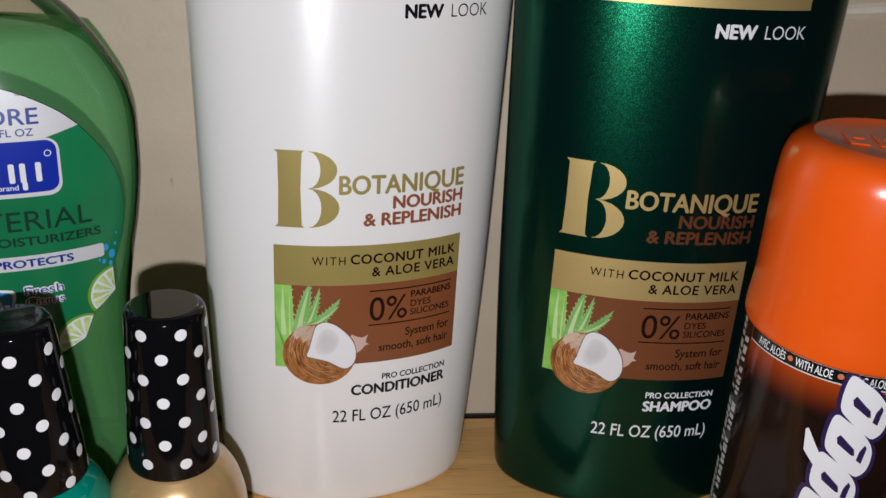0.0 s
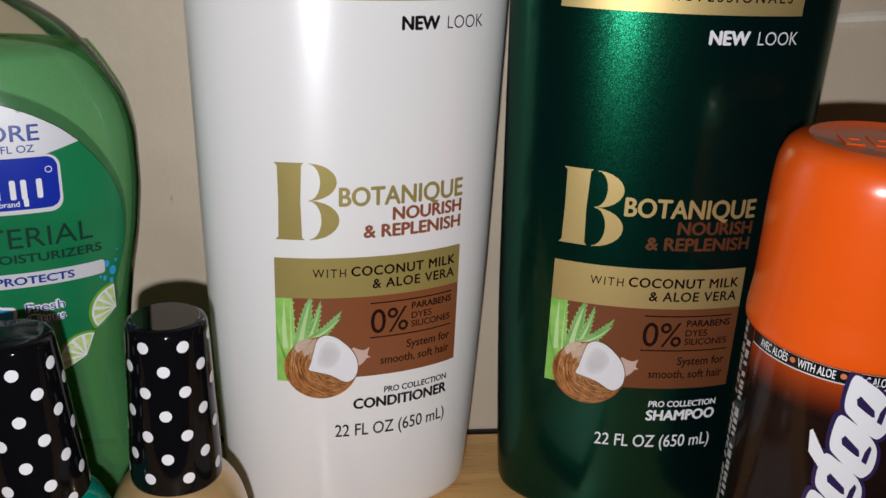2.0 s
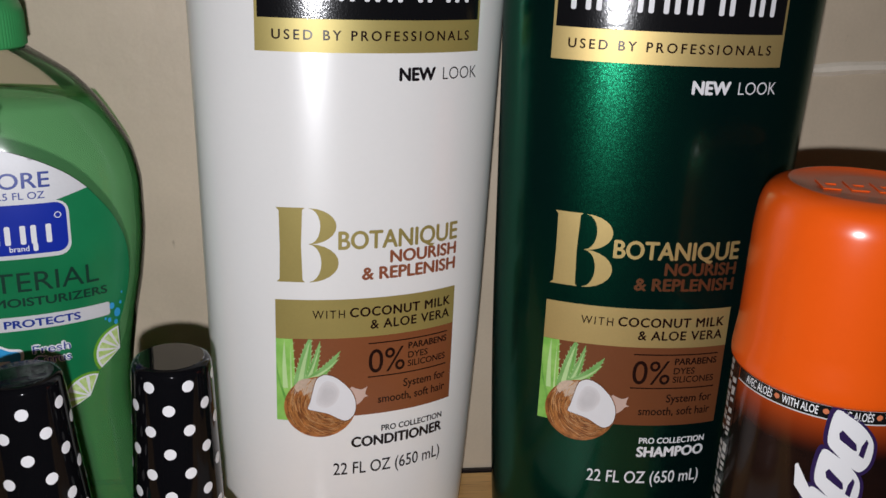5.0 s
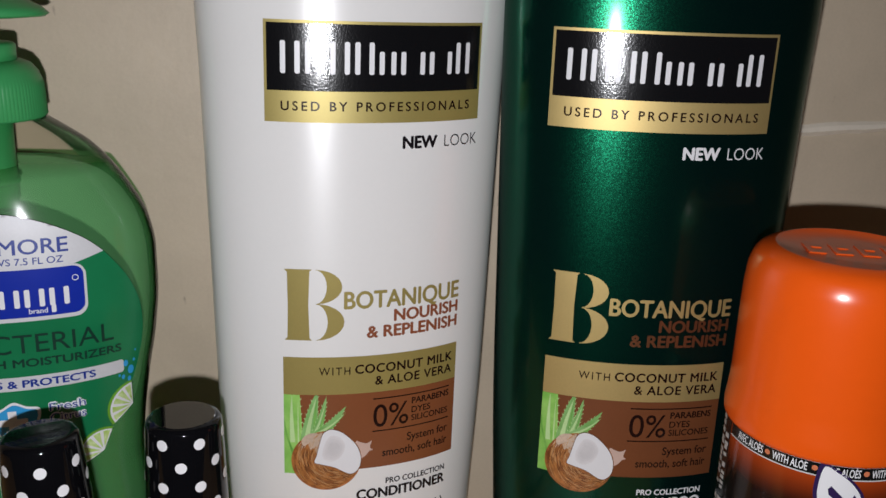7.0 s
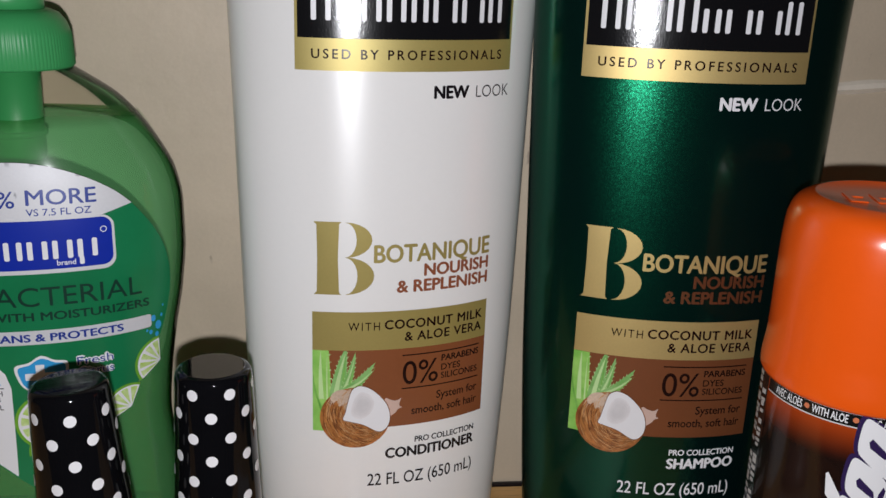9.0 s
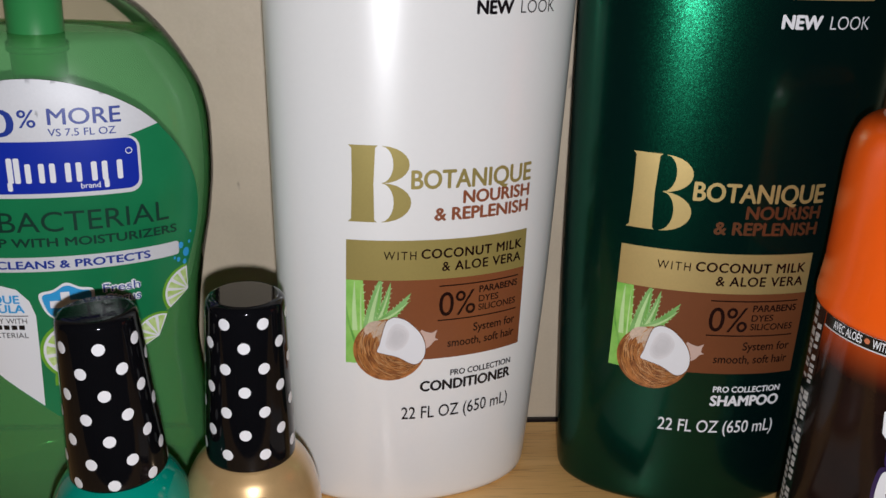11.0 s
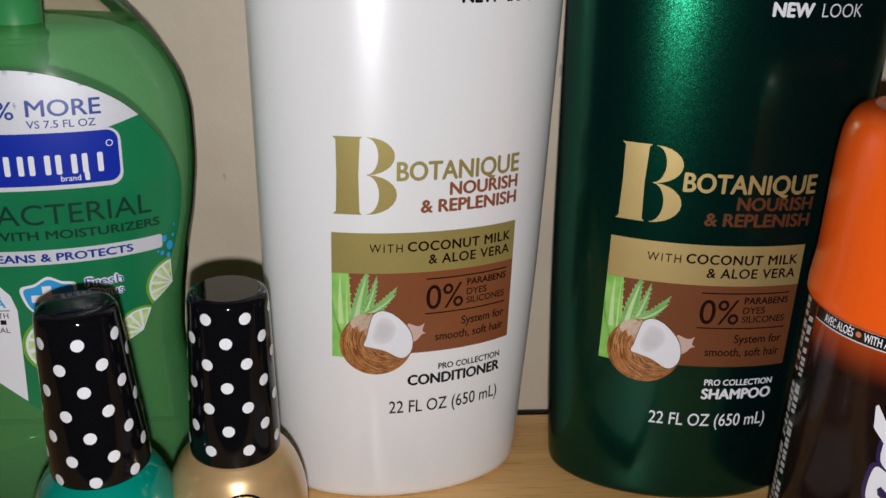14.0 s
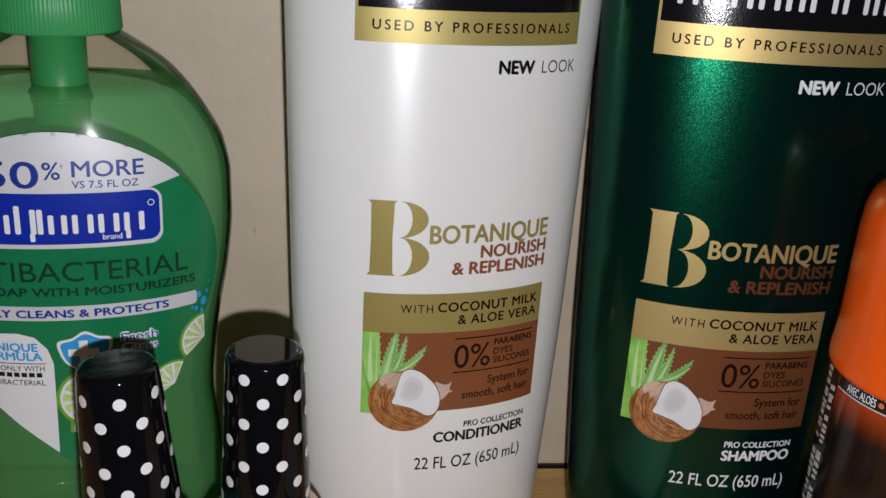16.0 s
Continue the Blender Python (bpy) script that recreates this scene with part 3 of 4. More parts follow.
    part("milk_print", print_on(flat(curve([(-6.0, 57.8), (-4.4, 57.5), (-2.8, 57.0), (-1.7, 57.3), (-0.9, 57.8), (-1.3, 56.5), (-1.4, 55.2), (-0.5, 54.6), (-1.7, 54.2), (-2.7, 52.9), (-4.4, 51.8), (-6.0, 52.0)], 3)), 0.00021), MILK, panel)
    part("coconut_picture", print_on(flat(oval(-14.9, 51.8, 10.8, 10.2, 48)), 0.00023), HUSK, panel, "printed brown coconut husk")
    rnd = random.Random(3)
    fibres = {"pale": [], "light": [], "dark": []}
    for k in range(640):
        a, r, span = rnd.uniform(70, 330), rnd.uniform(5.0, 13.6), rnd.uniform(8, 30)
        e, w = rnd.uniform(-0.7, 0.7), rnd.uniform(0.09, 0.22)
        mid = [(-11.4 + (r + e * t) * math.cos(radians(a + span * t)), 53.4 + (r + e * t) * math.sin(radians(a + span * t))) for t in (0, 0.25, 0.5, 0.75, 1)]
        if any(((x + 14.9) / 10.6)**2 + ((z - 51.8) / 10.0)**2 > 1 for x, z in mid):
            continue
        wide = (0.2, 0.8, 1.0, 0.7, 0.2)
        line = [(x + w / 2 * q * math.cos(radians(a + span / 2)), z + w / 2 * q * math.sin(radians(a + span / 2))) for (x, z), q in zip(mid, wide)]
        line += [(x - w / 2 * q * math.cos(radians(a + span / 2)), z - w / 2 * q * math.sin(radians(a + span / 2))) for (x, z), q in zip(mid, wide)][::-1]
        top = mid[2][1] > 56.6 and rnd.random() < 0.75
        fibres["pale" if top else ("dark" if rnd.random() < 0.4 else "light")].append(line)
    for n, (key, mat) in enumerate((("dark", RIM), ("light", HUSK_FIBRE), ("pale", HUSK_PALE))):
        part("husk_fibre_print", print_on(layered(fibres[key], 0.00000005), 0.000245 + 0.00001 * n), mat, panel)
    fringe = [(-22.6, 58.4), (-21.2, 60.6), (-18.6, 61.4), (-17.0, 60.9), (-16.2, 61.4), (-16.9, 57.6), (-17.8, 54.2), (-18.8, 56.4), (-19.8, 55.6), (-20.6, 57.6), (-21.6, 56.8)]
    part("husk_fringe", print_on(flat(curve(fringe, 3)), 0.000262), HUSK_PALE, panel, "pale torn husk edge")
    glints = [line for line in fibres["light"] if rnd.random() < 0.5]
    part("husk_glint", print_on(layered(glints, 0.00000005), 0.000268), HUSK_GLINT, panel)
    shape = [(-18.6, 51.3), (-17.9, 53.6), (-17.3, 56.4), (-16.2, 60.6), (-14.9, 62.0), (-13.0, 62.4), (-9.8, 61.0), (-6.0, 57.0), (-4.4, 52.8), (-4.9, 48.8), (-7.6, 46.9), (-12.4, 49.4), (-16.6, 50.6)]
    grow = lambda k: [(-11.4 + (x + 11.4) * k, 54.6 + (z - 54.6) * k) for x, z in shape]
    part("coconut_rim", print_on(flat(curve(grow(1.03), 5)), 0.00028), RIM, panel)
    part("coconut_flesh", print_on(flat(curve(shape, 5)), 0.0003), FLESH, panel, "printed white coconut flesh")
    dip = [(-15.8, 53.4), (-15.3, 57.2), (-13.6, 59.8), (-11.2, 59.4), (-9.7, 57.2), (-10.0, 54.8), (-11.4, 52.8), (-13.8, 51.9)]
    for n, (k, mat) in enumerate(zip((1.12, 1.0, 0.84, 0.62), FLESH_TONES)):
        part("coconut_hollow", print_on(flat(curve([(-12.9 + (x + 12.9) * k, 55.8 + (z - 55.8) * k) for x, z in dip], 5)), 0.00032 + 0.00001 * n), mat, panel)
    wr("PRO COLLECTION", 3.8, 25.1, 42.0, 1.9, text, root, 0.03)
    wr(kind, 3.4 if dark else -5.6, 25.3, 37.4, 3.3, text, root, 0.045)
    wr("22 FL OZ (650 mL)", -11.0, 25.0, 28.0, 4.1, text, root, 0.008)
    return root


hair_bottle("conditioner_bottle", pose(-0.0101, 0.2330, 0.00366, 0, 0, 16) @ Matrix.Scale(0.98, 4), "pearly white plastic conditioner bottle with gold and brown printing", WHITE, False, "CONDITIONER", 2.8, 0.00373)
hair_bottle("shampoo_bottle", pose(0.0785, 0.2395, 0, 0, 0, 0.5), "dark metallic green shampoo bottle with gold printing", GREEN, True, "SHAMPOO", -1.5)


# ---- soap dispenser ----
SOAP_ROWS = smooth_rows([(0.0, 0.0376, 0.0200), (0.0012, 0.0392, 0.0213), (0.003, 0.0399, 0.0219), (0.010, 0.0405, 0.0225), (0.025, 0.0398, 0.0222), (0.037, 0.0387, 0.0216), (0.048, 0.0377, 0.0212), (0.060, 0.0385, 0.0214), (0.075, 0.0406, 0.0222), (0.090, 0.0432, 0.0230), (0.104, 0.0444, 0.0235), (0.115, 0.0443, 0.0235), (0.125, 0.0425, 0.0230), (0.134, 0.0380, 0.0216), (0.141, 0.0332, 0.0200), (0.147, 0.0276, 0.0184), (0.151, 0.0218, 0.0172), (0.1535, 0.0178, 0.0160), (0.1545, 0.0162, 0.0152)], 0.0012)
DISP = Skin(SOAP_ROWS, 0.09, 117)


def soap_dispenser():
    root = thing("soap_dispenser", pose(-0.1127, 0.2166, 0, 0, 0, 15), "clear plastic pump bottle of green liquid soap with printed label", "soap dispenser")
    shell = part("bottle", loft(SOAP_ROWS, 96, True, False), SHELL, root, "clear plastic bottle", True)
    shell.visible_shadow = False
    fill = [(z, a - 0.0012, b - 0.0012) for z, a, b in SOAP_ROWS if 0.001 < z < 0.1410]
    part("liquid", loft(fill, 96), SOAP, root, "translucent green liquid soap", True)
    housing = part("dip_tube", loft([(0.1280, 0.0066, 0.0066), (0.1290, 0.0071, 0.0071), (0.1560, 0.0073, 0.0073)], 32), PUMP, root, "green pump housing and dip tube", True)
    part("tube_ring", loft([(0.1352, 0.0076, 0.0076), (0.1356, 0.0080, 0.0080), (0.1366, 0.0080, 0.0080), (0.1370, 0.0076, 0.0076)], 32), PUMP, housing, "", True)
    part("tube", loft([(0.006, 0.0026, 0.0026), (0.1282, 0.0026, 0.0026)], 20), PUMP, housing, "", True)
    # ribbed screw collar
    bm = bmesh.new()
    n, rings = 288, []
    for z, r, rib in ((0.1545, 0.0160, 0), (0.1552, 0.0166, 1), (0.1635, 0.0162, 1), (0.1650, 0.0159, 0), (0.1672, 0.0150, 0), (0.1692, 0.0134, 0), (0.1702, 0.0110, 0)):
        rings.append([bm.verts.new(((r + rib * (0.00018 if i % 3 == 0 else -0.0001)) * math.sin(2 * math.pi * i / n), -(r + rib * (0.00018 if i % 3 == 0 else -0.0001)) * math.cos(2 * math.pi * i / n), z)) for i in range(n)])
    for r0, r1 in zip(rings, rings[1:]):
        for i in range(n):
            bm.faces.new((r0[i], r0[(i + 1) % n], r1[(i + 1) % n], r1[i]))
    bm.faces.new(rings[0][::-1])
    bm.faces.new(rings[-1])
    part("collar", bm, PUMP, root, "ribbed green screw collar", True)
    part("neck_ring", loft([(0.1700, 0.0098, 0.0098), (0.1742, 0.0098, 0.0098), (0.1749, 0.0091, 0.0091)], 48), PUMP, root, "", True)
    part("stem", loft([(0.1748, 0.0055, 0.0055), (0.1816, 0.0055, 0.0055)], 32), PUMP, root, "", True)
    part("pump_head", loft([(0.1814, 0.0056, 0.0056), (0.1817, 0.0130, 0.0120), (0.1822, 0.0182, 0.0160), (0.1830, 0.0192, 0.0170), (0.1848, 0.0172, 0.0155), (0.1872, 0.0120, 0.0110), (0.1882, 0.0060, 0.0060)], 48), PUMP, root, "domed green pump head", True)
    part("nozzle", loft([(0.1828, 0.0045, 0.020, 0, -0.014), (0.1846, 0.0052, 0.021, 0, -0.014), (0.1864, 0.0040, 0.019, 0, -0.013)], 32), PUMP, root, "", True)

    def lay(bm, off):
        bmesh.ops.scale(bm, verts=bm.verts[:], vec=(1.0, 0.984, 1.0))
        return DISP.wrap(bm, off + 0.00018)

    # the pale backing of the rear label, seen through the soap
    inner = Skin([(z, a - 0.0024, b - 0.0024) for z, a, b in SOAP_ROWS], 0.09)
    rear = inner.wrap(flat(curve([(0.0, 36.0), (22.0, 46.0), (38.0, 62.0), (47.0, 84.0), (48.0, 106.0), (44.0, 124.0), (30.0, 137.0), (0.0, 140.0), (-30.0, 137.0), (-44.0, 124.0), (-48.0, 106.0), (-47.0, 84.0), (-38.0, 62.0), (-22.0, 46.0)], 4)), 0.0)
    for v in rear.verts:
        v.co.y = -v.co.y
    rear.verts.layers.float_vector.remove(rear.verts.layers.float_vector["sheet_normal"])
    part("rear_label", rear, BACKING, root, "pale back of the rear label", True)
    # leaf-shaped front label
    right = [(0.0, 34.6), (7.0, 40.6), (15.0, 48.0), (23.0, 56.0), (30.0, 64.0), (36.0, 73.0), (39.6, 81.0), (42.0, 89.0), (42.8, 97.0), (41.4, 105.0), (37.6, 113.0), (31.5, 121.0)]
    edge = curve(right, 5, False)
    label = part("front_label", lay(flat(edge + [(-x, z) for x, z in edge[:0:-1]]), 0.00010), LABEL_GREEN, root, "dark green printed label")
    half = [(31.4, 121.0), (26.0, 125.6), (18.0, 130.0), (9.0, 133.0), (0.0, 134.0)]
    arch = curve(half + [(-x, z) for x, z in half[-2::-1]], 6, False)
    low = [(-22.0, 118.4), (0.0, 118.0), (22.0, 118.2)]
    part("silver_arch", lay(flat(arch + low), 0.00048), SILVER, label, "silver arch")

    def wr(body, x0, x1, z, h, mat, weight=0.0, off=0.00054):
        part("lettering", lay(writing(body, x0, x1, z, h, weight), off), mat, label)
    wr("50", -17.5, -3.5, 119.5, 6.8, NAVY_INK, 0.012)
    wr("%", -2.7, 1.6, 121.8, 4.4, NAVY_INK, 0.01)
    wr("MORE", 4.3, 22.0, 122.4, 4.1, NAVY_INK, 0.014)
    wr("VS 7.5 FL OZ", 4.2, 20.5, 119.4, 1.9, NAVY_INK, 0.008)
    part("plate_edge", lay(flat(box2(-27.4, 26.2, 102.8, 118.6, 3.4)), 0.00050), SILVER, label, "silver edge")
    part("blue_plate", lay(flat(box2(-26.6, 25.5, 104.0, 118.0, 2.8)), 0.00052), BLUE, label, "royal blue plate")
    for bar in mark([(1, 1.25), (1, 0.85), (0.5, 1.25), (0.6, 1.1), (0.9, 0.85), (1, 0.85), (1, 0.85), (1, 0.85)], -23.0, 21.4, 106.9, 6.2):
        part("wordmark_bar", lay(flat(bar), 0.00054), WHITE_INK, label)
    part("wordmark_tail", lay(flat(box2(-6.8, -5.6, 104.8, 107.2, 0.4)), 0.00054), WHITE_INK, label)
    part("wordmark_tail", lay(flat(box2(16.6, 17.8, 104.8, 107.2, 0.4)), 0.00054), WHITE_INK, label)
    part("registered_mark", lay(flat(*ring2(23.3, 114.4, 0.9, 0.9, 0.22, 16)), 0.00054), WHITE_INK, label)
    wr("brand", 10.8, 15.6, 105.0, 1.5, WHITE_INK, 0.012)
    wr("ANTIBACTERIAL", -31.0, 32.7, 93.2, 5.6, DEEP_INK, 0.0)
    wr("HAND SOAP WITH MOISTURIZERS", -34.0, 34.8, 88.9, 2.4, DEEP_INK, 0.025)
    part("silver_band", lay(flat(box2(-37.6, 35.4, 81.4, 85.7, 0.9)), 0.00016), SILVER, label, "silver band")
    wr("GENTLY CLEANS & PROTECTS", -29.0, 26.8, 82.5, 2.2, NAVY_INK, 0.03)
    sh = lambda k: [(-2.9 + k, 74.7 - k * 0.8), (0.8, 75.8 - k), (4.2, 77.8 - k * 1.1), (7.6, 76.2 - k), (11.0 - k, 75.3 - k * 0.8), (10.8 - k, 71.6), (8.4 - k * 0.6, 68.0 + k * 0.4), (3.6, 65.2 + k), (-0.8 + k * 0.6, 67.6 + k * 0.4), (-2.6 + k, 71.0)]
    part("shield_edge", lay(flat(curve(sh(0), 4)), 0.00016), WHITE_INK, label)
    part("shield", lay(flat(curve(sh(0.8), 4)), 0.00020), SKY, label, "sky blue shield")
    part("cross", lay(flat(box2(-0.4, 7.6, 70.2, 72.4), box2(2.5, 4.8, 67.4, 70.2), box2(2.5, 4.8, 72.4, 75.0)), 0.00025), WHITE_INK, label, "white cross")
    for body, z in (("Fresh", 73.8), ("Citrus", 70.3)):
        wr(body, 13.3, 23.5, z - 0.1, 2.7, WHITE_INK, 0.09, 0.00018)
        wr(body, 13.5, 23.3, z, 2.5, NAVY_INK, 0.0)
    part("white_tab", lay(flat([(-5.0, 39.4), (-4.4, 68.0), (-5.6, 72.6), (-8.6, 76.2), (-12.8, 77.4), (-33.0, 77.0), (-36.0, 73.0), (-30.0, 64.0), (-23.0, 56.0), (-15.0, 48.0)]), 0.00016), WHITE_INK, label, "white tab")
    wr("UNIQUE", -21.6, -8.0, 72.1, 2.4, SKY, 0.03)
    wr("FORMULA", -23.6, -7.0, 69.2, 2.4, SKY, 0.03)
    part("rule", lay(flat(box2(-24.0, -6.4, 67.9, 68.15)), 0.0002), INK, label)
    wr("REFILL ONLY WITH", -25.0, -6.8, 65.8, 1.6, INK)
    part("text_bar", lay(flat(*[box2(-23.2 + 2.0 * k, -21.7 + 2.0 * k, 63.7, 65.1) for k in range(8)]), 0.0002), INK, label)
    wr("ANTIBACTERIAL", -24.0, -6.9, 61.3, 1.6, INK)

    def lime(cx, cz, r, a0, a1):
        part("lime_picture", lay(flat([(cx, cz)] + oval(cx, cz, r, r, 20, a0, a1)), 0.00018), LIME_RIND, label, "printed lime slice")
        part("lime_pith", lay(flat([(cx, cz)] + oval(cx, cz, r * 0.9, r * 0.9, 20, a0, a1)), 0.00022), WHITE_INK, label)
        step = (a1 - a0) / 5
        for k in range(5):
            p = radians(a0 + (k + 0.5) * step)
            ox, oz = cx + 0.9 * math.cos(p), cz + 0.9 * math.sin(p)
            part("lime_segment", lay(flat([(ox, oz)] + oval(ox, oz, r * 0.72, r * 0.72, 6, a0 + k * step + 3, a0 + (k + 1) * step - 3)), 0.00026), LIME, label)
    lime(38.0, 69.0, 8.6, 92, 214)
    lime(27.6, 56.6, 7.8, 66, 205)
    lime(4.6, 56.4, 9.2, 100, 250)
    lime(7.4, 46.6, 9.0, 80, 186)
    for cx, cz, r in ((36.0, 84.0, 1.1), (37.6, 81.4, 1.5), (35.0, 79.6, 0.8), (38.8, 84.4, 0.6), (33.8, 80.4, 0.5), (39.4, 87.6, 0.4), (37.0, 78.4, 0.9)):
        part("splash_drop", lay(flat(oval(cx, cz, r * 0.7, r, 12)), 0.0003), SKY, label)
    return root


soap_dispenser()


# ---- nail polish ----
def nail_polish(name, m, label, lacquer, seal, turn, tall, wide, slim, low, skew):
    root = thing(name, m, label, "nail polish", "nail polish bottles")
    part("bottle", loft(smooth_rows([(0.0, 0.0150, 0.0150), (0.0015, 0.0166, 0.0166), (0.006, 0.0180, 0.0180), (0.015, 0.0188, 0.0188), (0.023, 0.0185, 0.0185), (0.030, 0.0170, 0.0170), (0.035, 0.0146, 0.0146), (0.0382, 0.0116, 0.0116)], 0.0008), 72), lacquer, root, "", True)
    rows = smooth_rows([(0.0376, wide - 0.0006, wide - 0.0006), (0.0384, wide, wide), (0.060, (wide + slim) / 2, (wide + slim) / 2), (tall - 0.0022, slim, slim), (tall - 0.0012, slim - 0.0002, slim - 0.0002), (tall - 0.0004, slim - 0.0007, slim - 0.0007), (tall, slim - 0.0016, slim - 0.0016)], 0.0007)
    cap = part("cap", loft(rows, 72), BLACK, root, "glossy black cap with white dots", True)
    face = loft([(tall + 0.00005, slim - 0.0017, slim - 0.0017), (tall + 0.0002, slim - 0.0019, slim - 0.0019)], 72)
    cap.matrix_local = Matrix.Translation((0, 0, 0.038)) @ Matrix.Rotation(radians(skew), 4, "Y") @ Matrix.Translation((0, 0, -0.038))
    part("cap_face", face, BLACK_FACE, cap, "mirror-smooth black top", False)
    skin = Skin(rows, 0.058)
    girth = 2 * math.pi * 500 * (wide + slim)
    for c in range(14):
        for k in range(5):
            s, z = turn + (c - 7) * girth / 14, low + 12.0 * k + (6.0 if c % 2 else 0.0)
            if z < 1000 * tall - 2.4:
                part("dot", skin.wrap(flat(oval(s + 0.12 * math.sin(7 * c + k), z, 1.52, 1.52, 20)), 0.00006, 0.7), WHITE_INK, cap)
    if seal:
        face = Skin(smooth_rows([(0.0, 0.0150, 0.0150), (0.006, 0.0180, 0.0180), (0.015, 0.0188, 0.0188), (0.023, 0.0185, 0.0185), (0.030, 0.0170, 0.0170), (0.035, 0.0146, 0.0146)], 0.0008), 0.014)
        disc = part("seal", face.wrap(flat(oval(5.0, 25.2, 8.0, 8.0, 32)), 0.00025, 1.0), BLACK, root, "round black seal")
        part("seal_ring", face.wrap(flat(*ring2(5.0, 25.2, 7.5, 7.5, 0.25, 32)), 0.0004, 1.0), GOLD_FOIL, disc)
        part("seal_mark", face.wrap(flat(*[q for k in range(3) for q in ring2(2.9 + 2.1 * k, 28.0, 0.9, 1.7, 0.35, 14)]), 0.0004, 1.0), WHITE_INK, disc)
    return root


nail_polish("nail_polish", pose(-0.0498, 0.1797, 0, 0, 0, 0), "gold shimmer nail polish with a dotted black cap", GOLD_LACQUER, True, 1.65, 0.0830, 0.0117, 0.0100, 43.0, 0.0)
nail_polish("nail_polish", pose(-0.0814, 0.1685, 0, 0, 0, 0), "teal nail polish with a dotted black cap", TEAL, False, -1.45, 0.0822, 0.0122, 0.0097, 40.0, -2.8)


# ---- shaving gel can ----
def gel_can():
    root = thing("gel_can", pose(0.1256, 0.1938, 0, 0, 0, -7), "dark shaving gel can with an orange plastic cap", "spray can")
    rows = [(0.0, 0.0235, 0.0235), (0.0012, 0.0255, 0.0255), (0.003, 0.0262, 0.0262)] + [(0.003 + 0.004 * k, 0.0262, 0.0262) for k in range(1, 20)] + [(0.0820, 0.0262, 0.0262), (0.0830, 0.0256, 0.0256)]
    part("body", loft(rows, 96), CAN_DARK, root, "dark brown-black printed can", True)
    cap_rows = smooth_rows([(0.0815, 0.0266, 0.0266), (0.0822, 0.0271, 0.0271), (0.0845, 0.0272, 0.0272), (0.0880, 0.0269, 0.0269), (0.0930, 0.0265, 0.0265), (0.117, 0.0263, 0.0263), (0.1240, 0.0259, 0.0259), (0.1284, 0.0247, 0.0247), (0.1308, 0.0226, 0.0226), (0.1318, 0.0200, 0.0200)], 0.0008)
    cap = part("cap", loft(cap_rows + [(0.1320, 0.0192, 0.0192), (0.1315, 0.0187, 0.0187), (0.1314, 0.010, 0.010)], 96), ORANGE, root, "bright orange plastic cap", True)
    for k in range(4):
        x = -0.0125 + 0.0068 * k
        part("embossing", block(x, x + 0.0045, -0.006, -0.0045, 0.1310, 0.13168, 0.00012), ORANGE, cap, "", False)
        part("embossing", block(x, x + 0.0016, -0.0045, 0.0035, 0.1310, 0.13168, 0.00012), ORANGE, cap, "", False)
        part("embossing", block(x + 0.0016, x + 0.0045, -0.0005, 0.0010, 0.1310, 0.13168, 0.00012), ORANGE, cap, "", False)
    skin = Skin(rows, 0.05)
    band = part("band", skin.wrap(flat(box2(-35.4, 40, 77.8, 81.6)), 0.00010), CAN_BLACK, root, "black band under the cap")
    part("band_edge", skin.wrap(flat(box2(-35.4, 40, 81.3, 81.65), box2(-35.4, 40, 77.6, 77.95)), 0.00013), CAN_GREY, band)

    def wr(body, x0, x1, z, h, mat, weight=0.0):
        part("lettering", skin.wrap(writing(body, x0, x1, z, h, weight), 0.00018, 1.5), mat, band)
    for x in (-31.4, -6.4):
        wr("AVEC ALOÈS", x, x + 9.4, 78.6, 2.2, WHITE_INK, 0.015)
        part("band_dot", skin.wrap(flat(oval(x + 10.8, 79.8, 0.75, 0.75, 14)), 0.0002), SALMON, band)
        wr("WITH ALOE", x + 12.2, x + 21.4, 78.6, 2.2, WHITE_INK, 0.015)
        part("band_dot", skin.wrap(flat(oval(x + 23.2, 79.8, 0.75, 0.75, 14)), 0.0002), SALMON, band)
    # side strip with rows of print too small to read
    strip = part("side_strip", skin.wrap(flat(box2(-52.0, -35.8, 4, 81.6)), 0.00010), CAN_BLACK, root, "black strip with rows of fine print")
    part("strip_edge", skin.wrap(flat(box2(-35.8, -35.4, 4, 77.6)), 0.00014), CAN_DARK, strip)
    rnd = random.Random(5)
    z = 80.0
    while z > 8:
        w = rnd.uniform(1.3, 2.1)
        for c, half in ((-42.4, 2.0), (-38.2, 1.6)):
            if rnd.random() < 0.93:
                e = rnd.uniform(0.75, 1.0) * half
                part("text_bar", skin.wrap(flat([(c - e, z - 1.1), (c + e, z - 0.5), (c + e, z - 0.5 + w * 0.72), (c - e, z - 1.1 + w * 0.72)]), 0.00016), CAN_GREY, strip)
        z -= w + (2.4 if rnd.random() < 0.07 else 0.15)
    # emblem: slanting white blades with a dark violet edge, climbing the front of the can
    blade = [(-0.6, 4.6), (2.2, 3.4), (6.0, 0.8), (9.0, -3.4), (9.2, -8.6), (7.6, -11.4), (5.6, -11.2), (0.6, -7.2), (-1.6, -4.4), (-1.6, 1.5)]
    slot = [(0.6, -1.6), (1.3, -0.6), (5.0, -4.0), (5.4, -5.8), (4.7, -5.8), (1.0, -3.2)]
    notch = [(6.3, -4.4), (7.2, -2.4), (7.8, -3.4), (7.3, -7.8), (6.0, -7.0)]
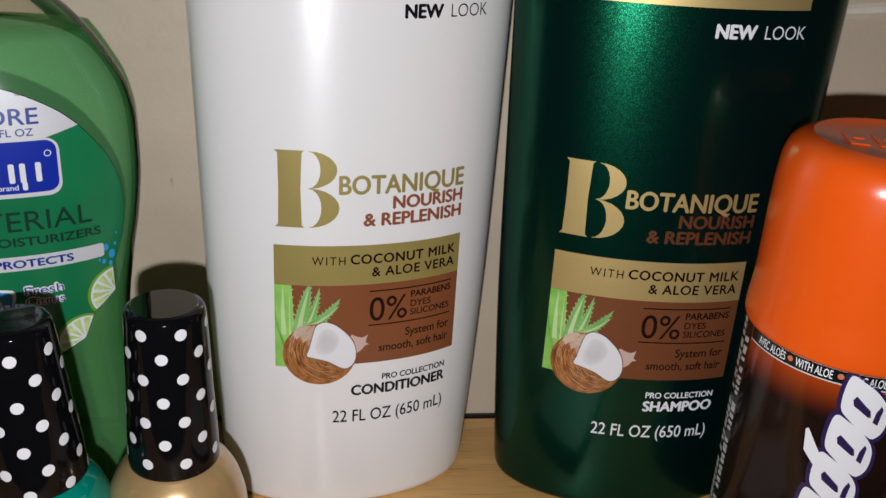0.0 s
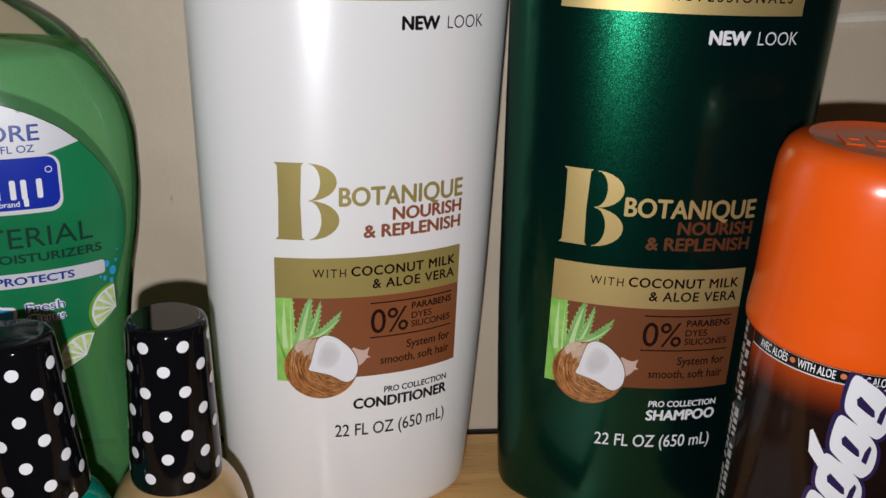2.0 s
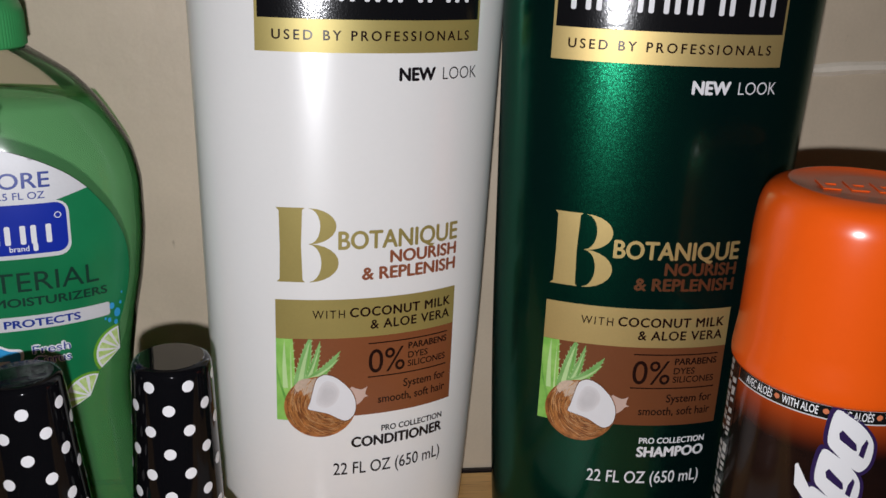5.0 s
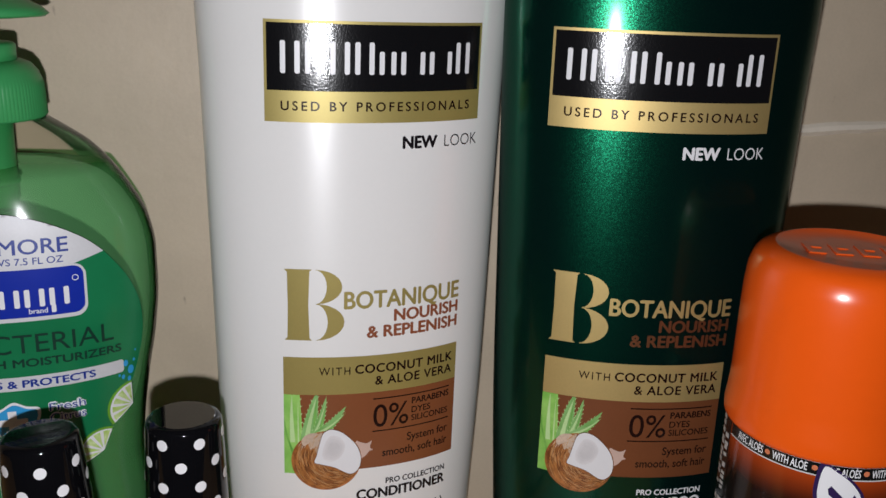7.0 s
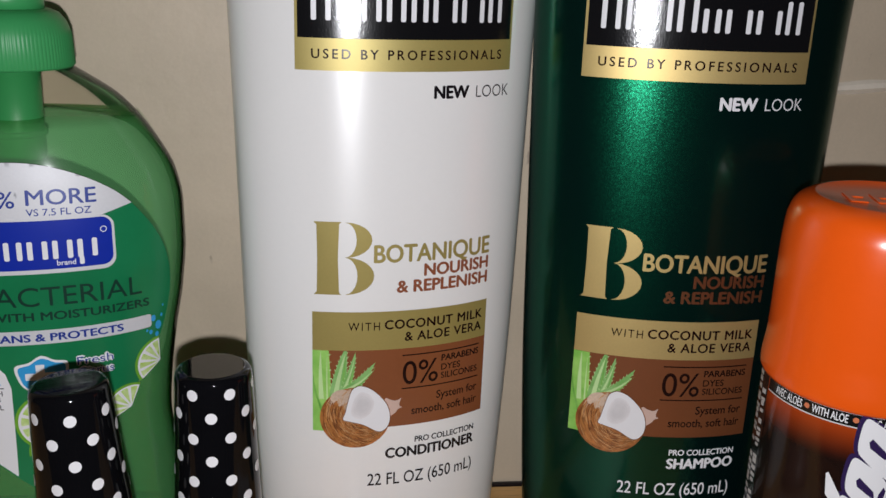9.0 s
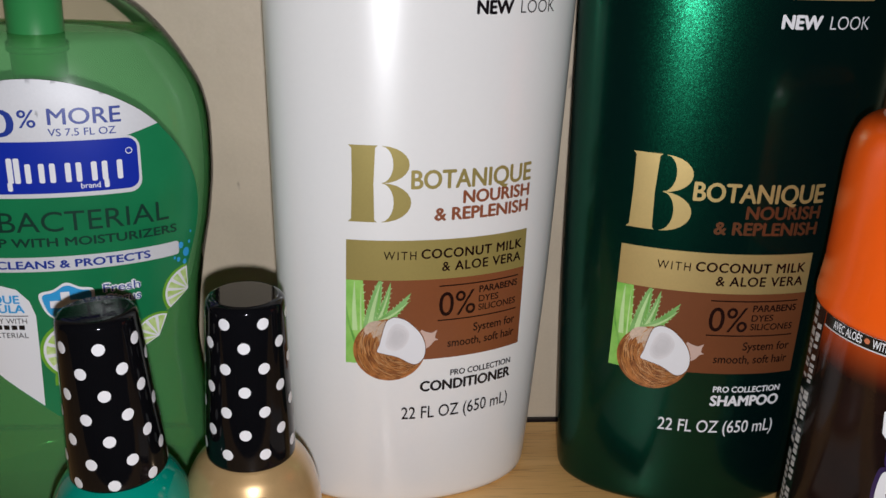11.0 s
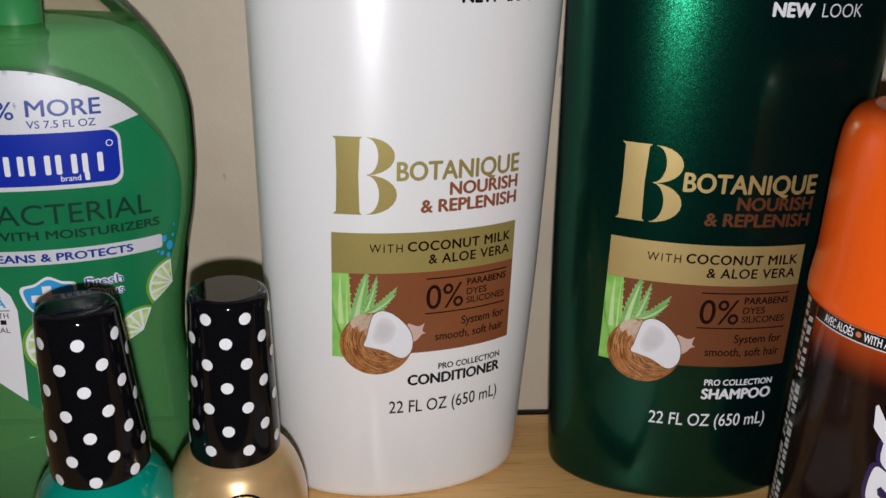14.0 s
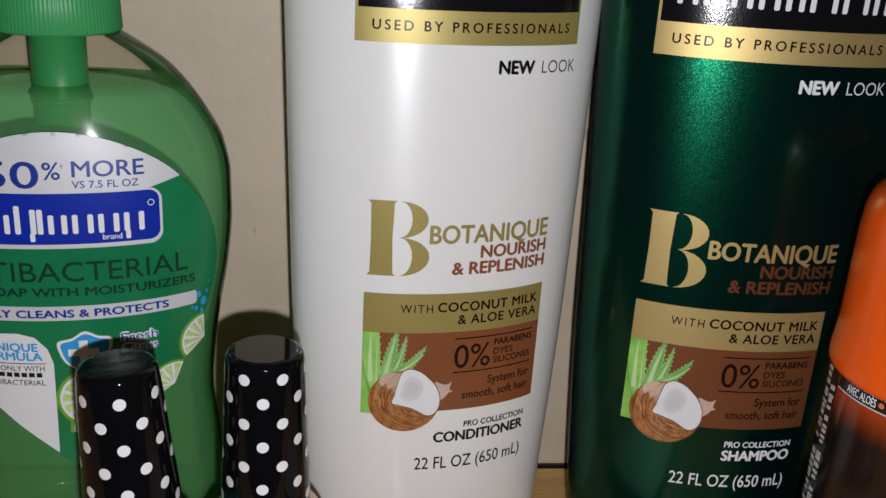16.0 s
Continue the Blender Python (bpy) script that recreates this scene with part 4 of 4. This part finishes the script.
    for k in range(6):
        x, z = -5.0 - 1.4 * k, 76.3 - 11.2 * k
        grown = lambda e: [(x + 3.8 + (a - 3.8) * (1 + e / 5.4), z - 3.4 + (b + 3.4) * (1 + e / 8.0)) for a, b in curve(blade, 4)]
        moved = lambda q: [(x + a, z + b) for a, b in q]
        edge = part("emblem", skin.wrap(flat(grown(1.0)), 0.00020 - 0.00001 * k), VIOLET, root, "white and violet slanting emblem")
        part("emblem_blade", skin.wrap(flat(grown(0.0)), 0.00034 - 0.00001 * k), WHITE_INK, edge)
        part("emblem_slot", skin.wrap(flat(moved(slot), moved(notch)), 0.00042 - 0.00001 * k), VIOLET, edge)
    part("emblem_spur", skin.wrap(flat([(-13.0, 63.4), (-12.4, 64.0), (-8.4, 57.4), (-7.2, 52.4), (-9.0, 53.6), (-12.4, 57.6)]), 0.0004), WHITE_INK, root, "white spur of the emblem")
    return root


gel_can()


# ---- small things at the front of the shelf ----
def tube(m):
    root = thing("brush_handle", m, "rose-beige rounded handle lying on the oak shelf", "brush", "row of rose-beige handles")
    bm = loft([(0.0, 0.0036, 0.0036), (0.058, 0.0036, 0.0036), (0.0605, 0.0033, 0.0033), (0.062, 0.0024, 0.0024), (0.0626, 0.001, 0.001)], 32)
    bmesh.ops.rotate(bm, verts=bm.verts[:], cent=(0, 0, 0), matrix=Matrix.Rotation(radians(-90), 3, "X"))
    bmesh.ops.translate(bm, verts=bm.verts[:], vec=(0, 0, 0.0036))
    part("handle", bm, ROSE, root, "", True)
    ring = loft([(0.004, 0.0039, 0.0039), (0.007, 0.0039, 0.0039)], 32)
    bmesh.ops.rotate(ring, verts=ring.verts[:], cent=(0, 0, 0), matrix=Matrix.Rotation(radians(-90), 3, "X"))
    bmesh.ops.translate(ring, verts=ring.verts[:], vec=(0, 0, 0.0039))
    part("ferrule", ring, GOLD_FOIL, root, "thin gold ferrule", True)
    return root


handle = tube(pose(-0.0170, 0.1330, 0, 0, 0, 1))
for x, y, r in ((-0.0046, 0.1326, -1.0), (0.0044, 0.1342, 1)):
    copy_thing(handle, pose(x, y, 0, 0, 0, r))
palette = thing("palette_box", pose(0.0425, 0.1665, 0, 0, 0, 7.0), "flat pale palette box with a dark edge on the shelf", "palette")
part("tray", block(-0.0205, 0.0205, -0.032, 0.032, 0.0, 0.004, 0.0005), INK, palette, "", False)
part("lid", block(-0.0200, 0.0200, -0.0314, 0.0314, 0.004, 0.0052, 0.0004), CARD, palette, "pale card lid", False)
